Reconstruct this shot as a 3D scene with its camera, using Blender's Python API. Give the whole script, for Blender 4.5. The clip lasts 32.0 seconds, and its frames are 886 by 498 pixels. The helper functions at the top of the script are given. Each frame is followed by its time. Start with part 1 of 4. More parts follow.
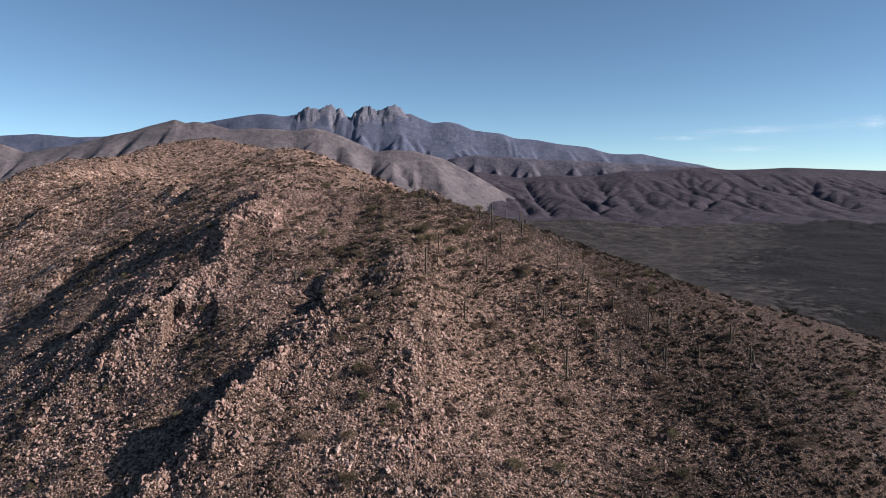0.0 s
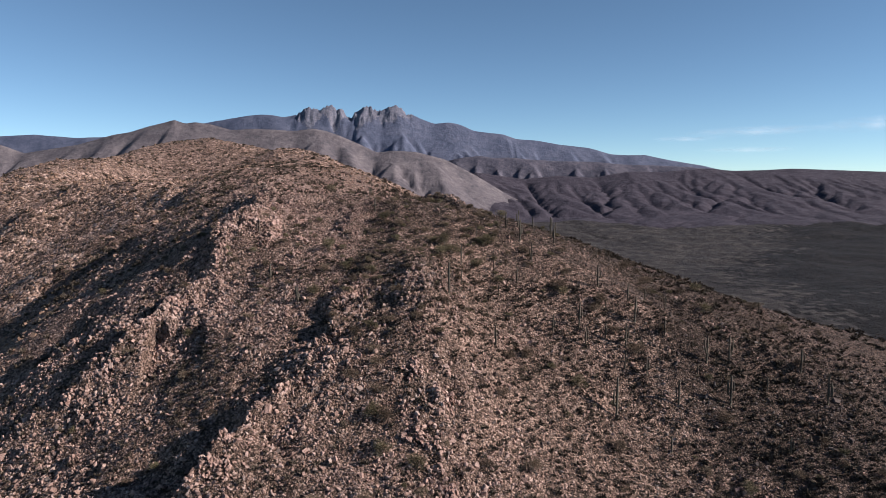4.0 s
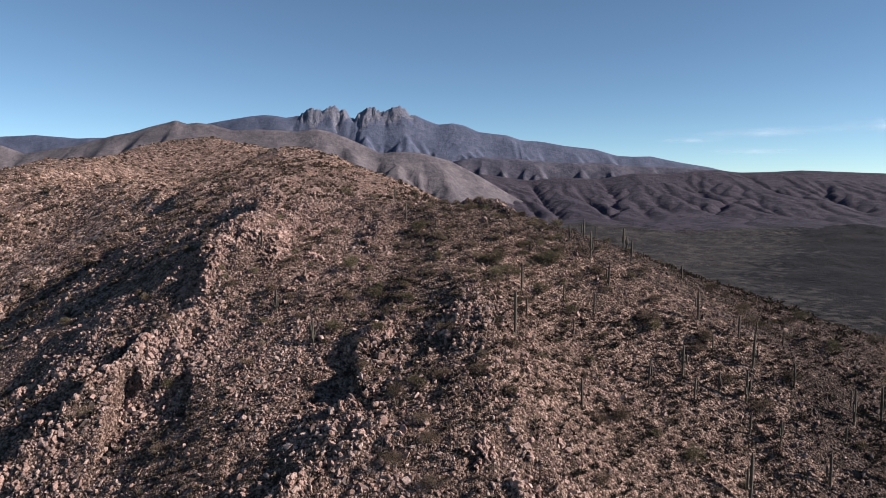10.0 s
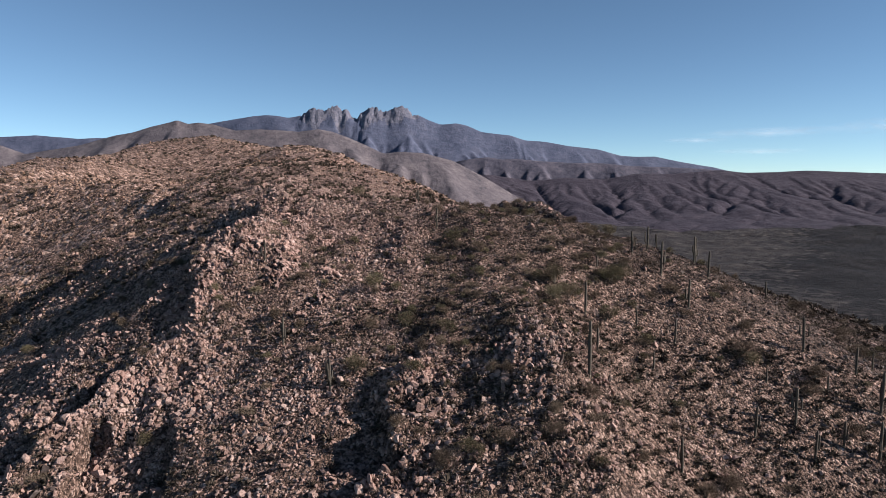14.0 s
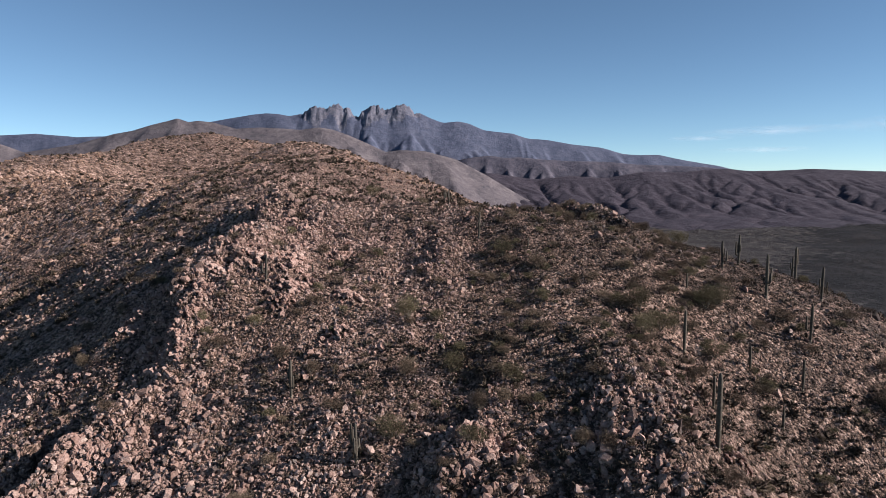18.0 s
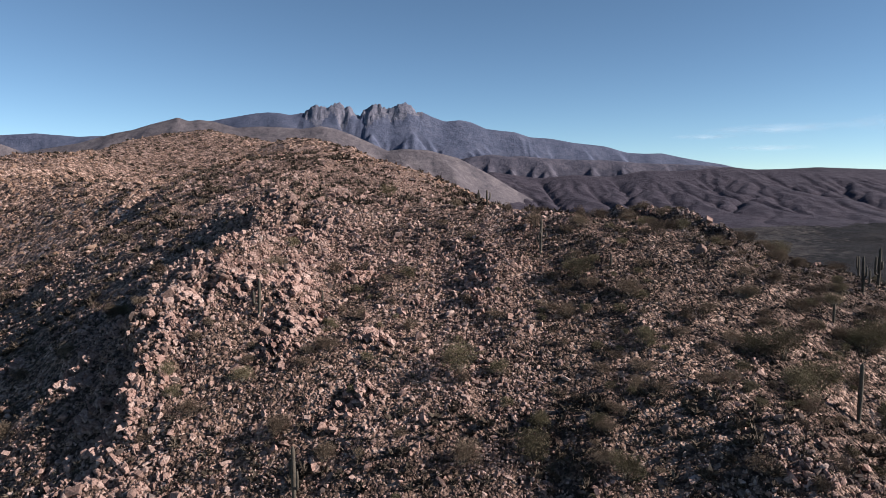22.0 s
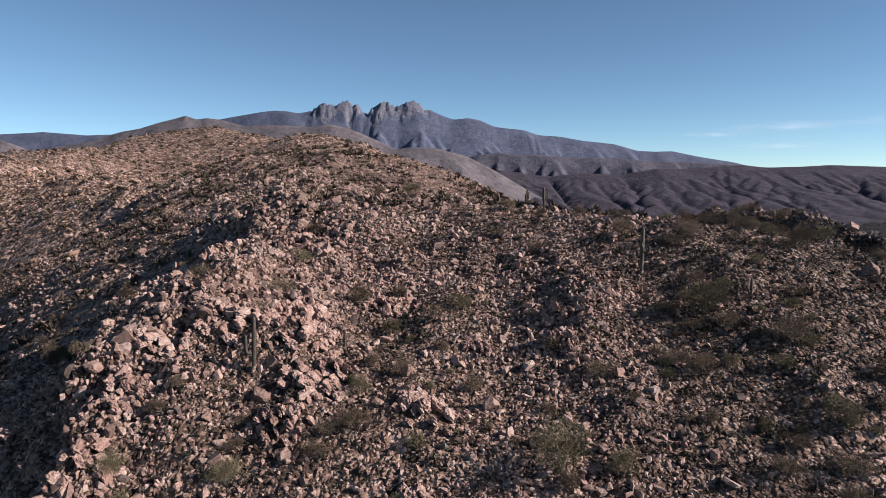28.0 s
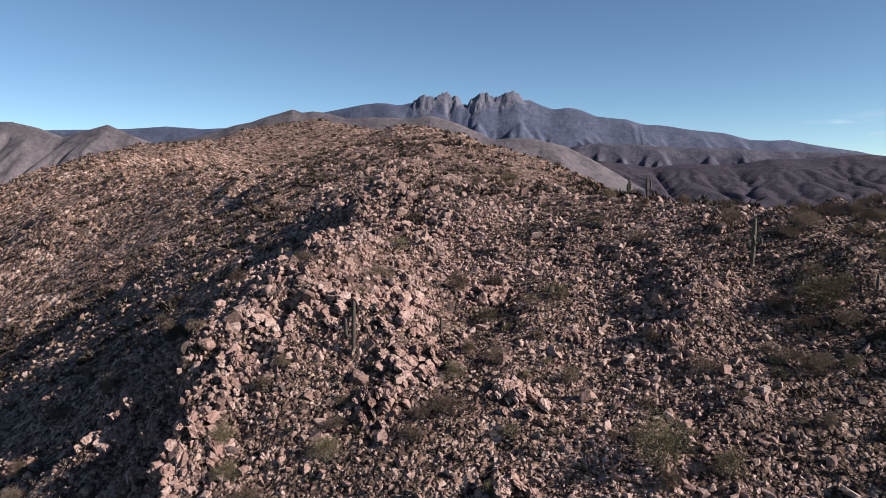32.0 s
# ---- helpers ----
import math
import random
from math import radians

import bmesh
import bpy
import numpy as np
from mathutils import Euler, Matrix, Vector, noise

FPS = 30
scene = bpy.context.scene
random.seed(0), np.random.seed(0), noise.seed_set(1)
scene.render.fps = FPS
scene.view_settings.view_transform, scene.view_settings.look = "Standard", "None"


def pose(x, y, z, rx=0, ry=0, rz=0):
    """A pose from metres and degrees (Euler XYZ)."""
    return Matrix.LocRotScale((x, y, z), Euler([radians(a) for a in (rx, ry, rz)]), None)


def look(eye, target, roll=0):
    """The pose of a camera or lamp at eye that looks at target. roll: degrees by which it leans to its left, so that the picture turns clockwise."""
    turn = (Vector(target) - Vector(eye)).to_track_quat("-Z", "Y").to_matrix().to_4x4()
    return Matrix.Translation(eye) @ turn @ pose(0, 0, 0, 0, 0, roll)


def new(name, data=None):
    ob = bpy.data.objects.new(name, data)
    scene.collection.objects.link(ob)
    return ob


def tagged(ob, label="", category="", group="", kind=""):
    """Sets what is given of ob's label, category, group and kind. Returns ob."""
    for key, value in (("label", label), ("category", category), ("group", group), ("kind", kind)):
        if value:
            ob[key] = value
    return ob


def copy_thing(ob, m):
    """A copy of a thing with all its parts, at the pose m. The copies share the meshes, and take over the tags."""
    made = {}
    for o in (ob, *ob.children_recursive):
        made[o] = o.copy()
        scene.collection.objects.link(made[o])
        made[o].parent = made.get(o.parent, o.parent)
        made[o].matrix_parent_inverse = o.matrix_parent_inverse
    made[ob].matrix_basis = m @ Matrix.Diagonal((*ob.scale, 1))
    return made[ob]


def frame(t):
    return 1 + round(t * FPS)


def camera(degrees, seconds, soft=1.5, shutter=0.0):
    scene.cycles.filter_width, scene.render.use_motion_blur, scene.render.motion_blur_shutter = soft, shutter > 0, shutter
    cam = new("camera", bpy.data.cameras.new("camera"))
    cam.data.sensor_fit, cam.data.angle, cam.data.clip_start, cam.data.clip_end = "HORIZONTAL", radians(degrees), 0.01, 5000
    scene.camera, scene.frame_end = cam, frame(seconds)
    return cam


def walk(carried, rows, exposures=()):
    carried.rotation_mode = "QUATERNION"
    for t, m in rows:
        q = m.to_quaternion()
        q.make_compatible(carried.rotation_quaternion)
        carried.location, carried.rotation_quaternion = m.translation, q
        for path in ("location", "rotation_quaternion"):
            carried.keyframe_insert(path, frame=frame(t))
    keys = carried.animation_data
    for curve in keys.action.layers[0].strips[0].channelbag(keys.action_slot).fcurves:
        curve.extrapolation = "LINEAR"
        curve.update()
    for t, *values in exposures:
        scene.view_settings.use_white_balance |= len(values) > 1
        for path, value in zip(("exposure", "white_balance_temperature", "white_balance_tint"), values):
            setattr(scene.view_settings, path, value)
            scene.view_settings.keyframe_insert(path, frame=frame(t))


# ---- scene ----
cam = camera(66.5, 32.0, soft=0.8)
METRES, EYE, TILT, LEAN, TURN = 180.0, 80.0, -5.2, 0.0, 0.0
ROWS = [
    (0.0, 0.0, 0.0, 0.0, -0.0, -0.44, 0.13),
    (0.5, -0.0042, 0.0185, 0.0033, -0.0, -0.42, 0.13),
    (1.0, -0.0085, 0.037, 0.0061, 0.0, -0.4, 0.13),
    (1.5, -0.0127, 0.0557, 0.0085, 0.0, -0.38, 0.14),
    (2.0, -0.0171, 0.0747, 0.0104, 0.01, -0.37, 0.14),
    (2.5, -0.0215, 0.0937, 0.0122, 0.02, -0.37, 0.14),
    (4.5, -0.04, 0.171, 0.0193, 0.02, -0.36, 0.1),
    (5.0, -0.045, 0.1904, 0.0211, 0.03, -0.33, 0.08),
    (5.5, -0.0503, 0.2096, 0.0232, 0.04, -0.32, 0.08),
    (6.0, -0.0557, 0.2288, 0.025, 0.05, -0.29, 0.06),
    (6.5, -0.0609, 0.2479, 0.0269, 0.07, -0.28, 0.06),
    (7.0, -0.0661, 0.2669, 0.0288, 0.08, -0.27, 0.06),
    (7.5, -0.0713, 0.286, 0.0306, 0.1, -0.26, 0.05),
    (8.0, -0.0765, 0.305, 0.0325, 0.12, -0.25, 0.02),
    (8.5, -0.0819, 0.3242, 0.0343, 0.14, -0.26, 0.01),
    (9.0, -0.0875, 0.3431, 0.0362, 0.15, -0.25, -0.01),
    (9.5, -0.093, 0.362, 0.038, 0.17, -0.25, 0.01),
    (10.0, -0.0983, 0.3808, 0.0398, 0.19, -0.25, 0.01),
    (10.5, -0.1038, 0.3995, 0.0415, 0.19, -0.24, 0.02),
    (11.0, -0.109, 0.4183, 0.0433, 0.22, -0.24, 0.02),
    (11.5, -0.1143, 0.437, 0.045, 0.24, -0.24, 0.01),
    (12.0, -0.1196, 0.4558, 0.0468, 0.26, -0.24, 0.01),
    (12.5, -0.1249, 0.4747, 0.0484, 0.27, -0.23, 0.01),
    (13.0, -0.1301, 0.4935, 0.05, 0.29, -0.22, 0.01),
    (13.5, -0.1353, 0.5124, 0.0517, 0.31, -0.22, 0.02),
    (14.0, -0.1403, 0.5313, 0.0534, 0.33, -0.22, 0.02),
    (14.5, -0.1453, 0.5501, 0.055, 0.35, -0.24, 0.01),
    (16.5, -0.1665, 0.6252, 0.0621, 0.38, -0.29, -0.0),
    (17.0, -0.1714, 0.644, 0.0639, 0.39, -0.32, 0.02),
    (17.5, -0.1764, 0.663, 0.0658, 0.4, -0.35, 0.04),
    (18.0, -0.1813, 0.6818, 0.0674, 0.41, -0.34, 0.03),
    (18.5, -0.1861, 0.7008, 0.069, 0.42, -0.35, 0.06),
    (19.0, -0.1907, 0.7198, 0.0708, 0.44, -0.37, 0.05),
    (19.5, -0.1954, 0.7389, 0.0723, 0.43, -0.37, 0.05),
    (20.0, -0.1997, 0.7578, 0.0741, 0.46, -0.4, 0.07),
    (20.5, -0.2042, 0.7768, 0.0757, 0.49, -0.4, 0.08),
    (21.0, -0.2083, 0.7943, 0.0773, 0.49, -0.42, 0.1),
    (21.5, -0.2128, 0.8135, 0.0787, 0.5, -0.4, 0.1),
    (22.0, -0.2168, 0.8327, 0.0804, 0.52, -0.41, 0.12),
    (22.5, -0.2209, 0.8519, 0.082, 0.51, -0.4, 0.12),
    (23.0, -0.2243, 0.8712, 0.0835, 0.53, -0.38, 0.13),
    (23.5, -0.2273, 0.8905, 0.0852, 0.55, -0.37, 0.15),
    (24.0, -0.2301, 0.9091, 0.0869, 0.56, -0.27, 0.14),
    (24.5, -0.2327, 0.9254, 0.0885, 0.56, -0.2, 0.11),
    (25.0, -0.2354, 0.9384, 0.0896, 0.57, -0.11, 0.05),
    (25.5, -0.2384, 0.9479, 0.0903, 0.61, -0.1, 0.04),
    (27.5, -0.2466, 0.9604, 0.0904, 0.81, -0.41, 0.1),
    (28.0, -0.2473, 0.9607, 0.0903, 1.16, -0.54, 0.11),
    (28.5, -0.2477, 0.9609, 0.09, 2.06, -0.65, 0.03),
    (29.0, -0.2479, 0.9611, 0.0898, 3.17, -0.75, -0.05),
    (29.5, -0.2478, 0.9612, 0.0895, 4.23, -0.86, -0.13),
    (30.0, -0.2478, 0.9612, 0.0894, 5.27, -0.95, -0.24),
    (30.5, -0.2477, 0.9613, 0.0893, 6.31, -1.06, -0.32),
    (31.0, -0.2476, 0.9615, 0.0892, 7.35, -1.16, -0.42),
    (31.5, -0.2475, 0.9616, 0.0891, 8.38, -1.25, -0.51),
    (32.0, -0.2474, 0.9615, 0.089, 9.38, -1.33, -0.6),
]
walk(cam, [(t, pose(0, 0, EYE, TILT, LEAN, TURN) @ pose(METRES * x, METRES * y, METRES * z, 90 + pitch, roll, yaw)) for t, x, y, z, yaw, pitch, roll in ROWS],
     [(0.0, 0.72, 6350.0, 10.0), (32.0, 0.72, 6350.0, 10.0)])

# ---- world and sun ----
SUN_AZ, SUN_EL = -10.0, 27.0  # degrees: the sun stands to the east of the ridge, low
world = bpy.data.worlds.new("sky")
scene.world = world
world.use_nodes = True
wn = world.node_tree.nodes
sky = wn.new("ShaderNodeTexSky")
sky.sky_type = "NISHITA"
sky.sun_disc = False
sky.sun_elevation = radians(SUN_EL)
sky.sun_rotation = radians(90 - SUN_AZ)
sky.altitude = 3000
sky.air_density, sky.dust_density, sky.ozone_density = 0.75, 0.0, 2.6
hue = wn.new("ShaderNodeMix")
hue.data_type, hue.blend_type = "RGBA", "MULTIPLY"
hue.inputs["Factor"].default_value = 1.0
hue.inputs["B"].default_value = (0.94, 0.97, 0.875, 1)
world.node_tree.links.new(sky.outputs[0], hue.inputs["A"])
world.node_tree.links.new(hue.outputs["Result"], wn["Background"].inputs[0])
wn["Background"].inputs[1].default_value = 0.085
sun = new("sun", bpy.data.lights.new("sun", "SUN"))
sun.data.energy, sun.data.angle, sun.data.color = 5.0, radians(0.5), (1.0, 0.905, 0.835)
sun_dir = Vector((math.cos(radians(SUN_EL)) * math.cos(radians(SUN_AZ)), math.cos(radians(SUN_EL)) * math.sin(radians(SUN_AZ)), math.sin(radians(SUN_EL))))
sun.matrix_world = look(sun_dir * 300 + Vector((0, 200, 80)), (0, 200, 80))


# ---- noise on arrays ----
def lattice(ix, iy, seed):
    h = (ix.astype(np.int64) * 374761393 + iy.astype(np.int64) * 668265263 + seed * 2147483647) & 0x7FFFFFFF
    h = ((h ^ (h >> 13)) * 1274126177) & 0x7FFFFFFF
    return ((h ^ (h >> 16)) & 0xFFFF) / 65535.0


def value_noise(x, y, seed=0):
    ix, iy = np.floor(x), np.floor(y)
    fx, fy = x - ix, y - iy
    fx, fy = fx * fx * (3 - 2 * fx), fy * fy * (3 - 2 * fy)
    a, b = lattice(ix, iy, seed), lattice(ix + 1, iy, seed)
    c, d = lattice(ix, iy + 1, seed), lattice(ix + 1, iy + 1, seed)
    return (a + (b - a) * fx) * (1 - fy) + (c + (d - c) * fx) * fy - 0.5


def fbm(x, y, size, octaves=4, seed=0, gain=0.5, ridged=False):
    total, amp = 0, 1.0
    u, v = x / size, y / size
    for k in range(octaves):
        n = value_noise(u, v, seed + 31 * k)
        total = total + amp * ((0.5 - 2 * np.abs(n)) if ridged else n)
        u, v = (u * 1.62 - v * 1.18 + 7.3), (u * 1.18 + v * 1.62 - 3.1)
        amp *= gain
    return total


# ---- lie of the land ----
SWELLS = []


def swell(x, y, height, length, width, heading):
    """A broad rise (or hollow) of the ground, its long axis at the heading, in degrees from north."""
    SWELLS.append((x, y, height, length, width, heading))


swell(-200, 550, 307.1, 320, 160, -45)
swell(-100, -50, 173.1, 320, 160, 90)
swell(-300, 1050, 172.9, 320, 160, 90)
swell(0, 250, 40.7, 110, 55, 90)
swell(-100, 800, 78.4, 110, 55, 90)
swell(-500, 450, 50.6, 180, 90, -45)
swell(-60, 180, 13.5, 50, 25, -45)
swell(160, 220, 29.3, 45, 45, 0)
swell(-350, 850, 24.6, 110, 55, 45)
swell(-300, -50, -54.4, 180, 90, 90)
swell(200, -50, -61.4, 180, 90, 90)
swell(50, 650, 3.0, 110, 55, 90)
swell(-600, 250, 49.2, 180, 90, -45)
swell(140, 320, 13.8, 50, 25, 90)
swell(-140, 200, 18.0, 50, 25, 45)
swell(-600, 850, 4.5, 180, 90, 0)
swell(-9, 182, 11.8, 24, 11, 0)
swell(-200, 400, -15.5, 110, 55, 45)
swell(-100, 900, 34.8, 110, 55, 90)
swell(200, 1050, -21.6, 180, 90, 90)
swell(-350, 300, 26.2, 110, 55, 90)
swell(40, 280, -4.4, 34, 16, 90)
swell(-200, 500, -17.8, 110, 55, -45)
swell(-120, 160, 13.6, 34, 16, 45)
swell(-350, 500, 9.5, 110, 55, -45)
swell(-400, 750, -4.8, 110, 55, -45)
swell(-20, 140, 10.6, 34, 16, 90)
swell(100, 800, 15.7, 110, 55, 45)
swell(120, 160, 8.5, 25, 25, 0)
swell(-600, 50, -7.6, 180, 90, 45)
swell(400, -50, 10.1, 180, 90, 45)
swell(400, 450, -19.5, 180, 90, 90)
swell(-35, 234, 2.1, 24, 11, 90)
swell(-250, 500, 14.2, 110, 55, 45)
swell(50, 600, -13.9, 110, 55, 45)
swell(-35, 195, 7.4, 24, 11, -45)
swell(100, 500, 29.8, 110, 55, -45)
swell(56, 208, 4.2, 24, 11, 90)
swell(-80, 120, 6.3, 34, 16, 90)
swell(-50, 800, -26.6, 110, 55, -45)
swell(0, 700, 49.6, 110, 55, 90)
swell(-60, 320, 0.9, 34, 16, 45)
swell(160, 280, 7.3, 34, 16, 90)
swell(-87, 208, 5.5, 24, 11, 45)
swell(-9, 234, 7.2, 24, 11, -45)
swell(-22, 169, 10.9, 24, 11, 90)
swell(-140, 320, -14.2, 34, 16, 45)
swell(-200, 650, -3.7, 110, 55, 45)
swell(-600, 450, 50.4, 180, 90, -45)
swell(80, 160, 5.6, 34, 16, 0)
swell(-20, 100, 8.5, 34, 16, 45)
swell(400, 350, 19.6, 180, 90, 45)
swell(-350, 200, 18.1, 110, 55, 90)
swell(17, 169, 5.5, 24, 11, 0)
swell(-87, 143, 6.9, 24, 11, 90)
swell(200, 400, -3.2, 110, 55, -45)
swell(20, 100, 6.0, 34, 16, 45)
swell(-300, 900, 19.9, 110, 55, -45)
swell(-140, 100, 5.8, 34, 16, 90)
swell(400, 850, -6.9, 180, 90, 0)
swell(-100, -50, -45.8, 180, 90, 90)
swell(-400, 100, 1.1, 110, 55, 45)
swell(-60, 100, 7.7, 34, 16, 45)
swell(-74, 234, 5.0, 24, 11, -45)
swell(-500, 950, 5.8, 180, 90, 45)
swell(-600, 1050, 41.8, 180, 90, 45)
swell(-22, 208, 5.2, 24, 11, -45)
swell(400, 150, -11.0, 180, 90, 45)
swell(200, 600, 8.3, 110, 55, 90)
swell(-250, 550, -46.7, 110, 55, 0)
swell(-350, 400, -8.4, 110, 55, 90)
swell(60, 320, 1.0, 34, 16, -45)
swell(30, 221, 2.5, 24, 11, -45)
swell(-40, 320, 1.5, 34, 16, 0)
swell(-160, 240, 1.7, 34, 16, 45)
swell(-100, 182, 4.3, 24, 11, 90)
swell(160, 100, -4.2, 34, 16, 90)
swell(30, 169, -3.7, 24, 11, 90)
swell(-600, 750, 51.3, 180, 90, 45)
swell(50, 500, -10.5, 110, 55, 45)
swell(0, 300, -3.3, 34, 16, 90)
swell(-160, 320, 7.9, 34, 16, 45)
swell(200, 800, 5.7, 110, 55, -45)
swell(-100, 247, -2.6, 24, 11, 45)
swell(-200, 550, -42.2, 110, 55, -45)
swell(-100, 320, -2.3, 34, 16, -45)
swell(-500, -50, -20.6, 180, 90, 0)
swell(-500, 850, -26.2, 180, 90, 0)
swell(-400, 650, 10.5, 110, 55, 90)
swell(56, 182, 2.4, 24, 11, -45)
swell(-100, 900, 24.8, 110, 55, -45)
swell(50, 900, 14.4, 110, 55, 45)
swell(100, 550, 14.5, 110, 55, 0)
swell(-100, 100, 3.7, 34, 16, 0)
swell(200, 450, -19.9, 110, 55, -45)
swell(120, 260, -1.7, 34, 16, 90)
swell(56, 234, 1.3, 24, 11, 90)
swell(-200, 900, 27.7, 110, 55, 45)
swell(-150, 750, 16.0, 110, 55, 45)
swell(-50, 900, 8.4, 110, 55, 0)
swell(-350, 100, -10.3, 110, 55, 0)
swell(160, 140, 2.1, 34, 16, 45)
swell(-400, 450, 21.1, 110, 55, -45)
swell(-160, 140, 2.4, 34, 16, -45)
swell(-96, 140, 0.7, 15, 15, 0)
swell(-48, 140, -1.0, 15, 15, 0)
swell(-24, 140, -0.5, 15, 15, 0)
swell(-84, 160, 2.9, 15, 15, 0)
swell(-60, 160, 1.0, 15, 15, 0)
swell(-12, 160, -1.3, 15, 15, 0)
swell(12, 160, -1.5, 15, 15, 0)
swell(36, 160, 2.2, 15, 15, 0)
swell(-120, 181, -2.6, 15, 15, 0)
swell(-96, 181, -1.0, 15, 15, 0)
swell(-72, 181, 0.6, 15, 15, 0)
swell(-48, 181, 2.5, 15, 15, 0)
swell(-24, 181, -3.5, 15, 15, 0)
swell(0, 181, 0.7, 15, 15, 0)
swell(24, 181, 1.3, 15, 15, 0)
swell(48, 181, 0.8, 15, 15, 0)
swell(72, 181, -2.9, 15, 15, 0)
swell(-108, 202, -3.6, 15, 15, 0)
swell(-84, 202, -1.7, 15, 15, 0)
swell(-60, 202, 0.8, 15, 15, 0)
swell(-36, 202, -0.9, 15, 15, 0)
swell(-12, 202, 2.3, 15, 15, 0)
swell(12, 202, -1.5, 15, 15, 0)
swell(36, 202, 0.8, 15, 15, 0)
swell(-120, 223, 2.3, 15, 15, 0)
swell(-96, 223, 1.0, 15, 15, 0)
swell(-72, 223, 0.7, 15, 15, 0)
swell(-24, 223, 2.0, 15, 15, 0)
swell(0, 223, -1.9, 15, 15, 0)
swell(24, 223, 1.9, 15, 15, 0)
swell(48, 223, -0.9, 15, 15, 0)
swell(-108, 244, -0.9, 15, 15, 0)
swell(-84, 244, 0.4, 15, 15, 0)
swell(-60, 244, -1.6, 15, 15, 0)
swell(-12, 244, -1.5, 15, 15, 0)
swell(12, 244, 0.7, 15, 15, 0)
swell(36, 244, 1.3, 15, 15, 0)
swell(60, 244, -3.8, 15, 15, 0)
swell(-120, 265, -1.6, 15, 15, 0)
swell(-96, 265, -1.1, 15, 15, 0)
swell(-72, 265, 2.4, 15, 15, 0)
swell(-48, 265, 1.1, 15, 15, 0)
swell(-24, 265, -1.0, 15, 15, 0)
swell(0, 265, 0.6, 15, 15, 0)
swell(24, 265, -2.4, 15, 15, 0)
swell(48, 265, -1.1, 15, 15, 0)
swell(72, 265, 1.7, 15, 15, 0)
swell(-124, 270, -6.1, 32, 32, 0)
swell(-76, 270, 1.1, 32, 32, 0)
swell(-196, 311, 1.8, 32, 32, 0)
swell(-148, 311, 3.2, 32, 32, 0)
swell(-100, 311, 5.8, 32, 32, 0)
swell(-52, 311, -2.9, 32, 32, 0)
swell(-4, 311, 0.9, 32, 32, 0)
swell(-220, 353, -3.5, 32, 32, 0)
swell(-172, 353, -4.3, 32, 32, 0)
swell(-76, 353, -0.5, 32, 32, 0)
swell(-28, 353, -1.8, 32, 32, 0)
swell(-196, 395, -4.8, 32, 32, 0)
swell(-4, 395, -6.7, 32, 32, 0)
swell(-420, 430, -1.3, 65, 65, 0)
swell(-220, 430, 11.5, 65, 65, 0)
swell(-120, 430, 4.2, 65, 65, 0)
swell(-20, 430, 2.5, 65, 65, 0)
swell(-370, 517, -13.7, 65, 65, 0)
swell(-270, 517, 5.9, 65, 65, 0)
swell(-170, 517, -6.9, 65, 65, 0)
swell(-70, 517, -3.7, 65, 65, 0)
swell(-420, 604, -9.0, 65, 65, 0)
swell(-320, 604, 14.1, 65, 65, 0)
swell(-220, 604, -6.4, 65, 65, 0)
swell(-120, 604, 3.1, 65, 65, 0)
swell(-20, 604, 2.4, 65, 65, 0)
swell(-270, 691, -16.0, 65, 65, 0)
swell(-170, 691, -7.6, 65, 65, 0)
swell(-70, 691, 7.6, 65, 65, 0)
swell(-150, 324, 2.6, 38, 38, 0)
swell(-240, 376, -4.3, 38, 38, 0)
swell(-180, 376, -4.4, 38, 38, 0)
swell(-270, 428, 1.4, 38, 38, 0)
swell(-210, 428, 4.4, 38, 38, 0)
swell(-30, 100, -2.2, 38, 38, 0)
swell(-120, 152, -2.5, 38, 38, 0)
swell(-60, 152, 2.8, 38, 38, 0)
swell(0, 152, -2.6, 38, 38, 0)
swell(60, 152, 2.0, 38, 38, 0)
swell(-150, 204, -1.7, 38, 38, 0)
swell(-90, 204, -1.8, 38, 38, 0)
swell(-120, 256, -1.2, 38, 38, 0)
swell(-60, 256, 2.1, 38, 38, 0)
swell(60, 256, -1.0, 38, 38, 0)
swell(-150, 308, 2.3, 38, 38, 0)
swell(-90, 308, 2.9, 38, 38, 0)
swell(-30, 308, -2.6, 38, 38, 0)
swell(30, 308, 2.0, 38, 38, 0)
swell(-60, 360, -2.5, 38, 38, 0)
swell(0, 360, 0.0, 38, 38, 0)
swell(-90, 413, 0.1, 38, 38, 0)
swell(30, 413, -3.9, 38, 38, 0)

VALLEY = -150.0


def land(x, y):
    """Height of the ground without its rocks."""
    z = np.full(np.shape(x), VALLEY)
    for sx, sy, h, l, w, a in SWELLS:
        s, c = math.sin(radians(a)), math.cos(radians(a))
        dx, dy = x - sx, y - sy
        z = z + h * np.exp(-0.5 * (((dx * s + dy * c) / l) ** 2 + ((dx * c - dy * s) / w) ** 2))
    return z


RIBS = []


def rib(points, height, west, east, trough=0.3):
    """A rocky crest along a line of points from north to south, steeper on its west side; below 0 a gully."""
    RIBS.append((points, height, west, east, trough))


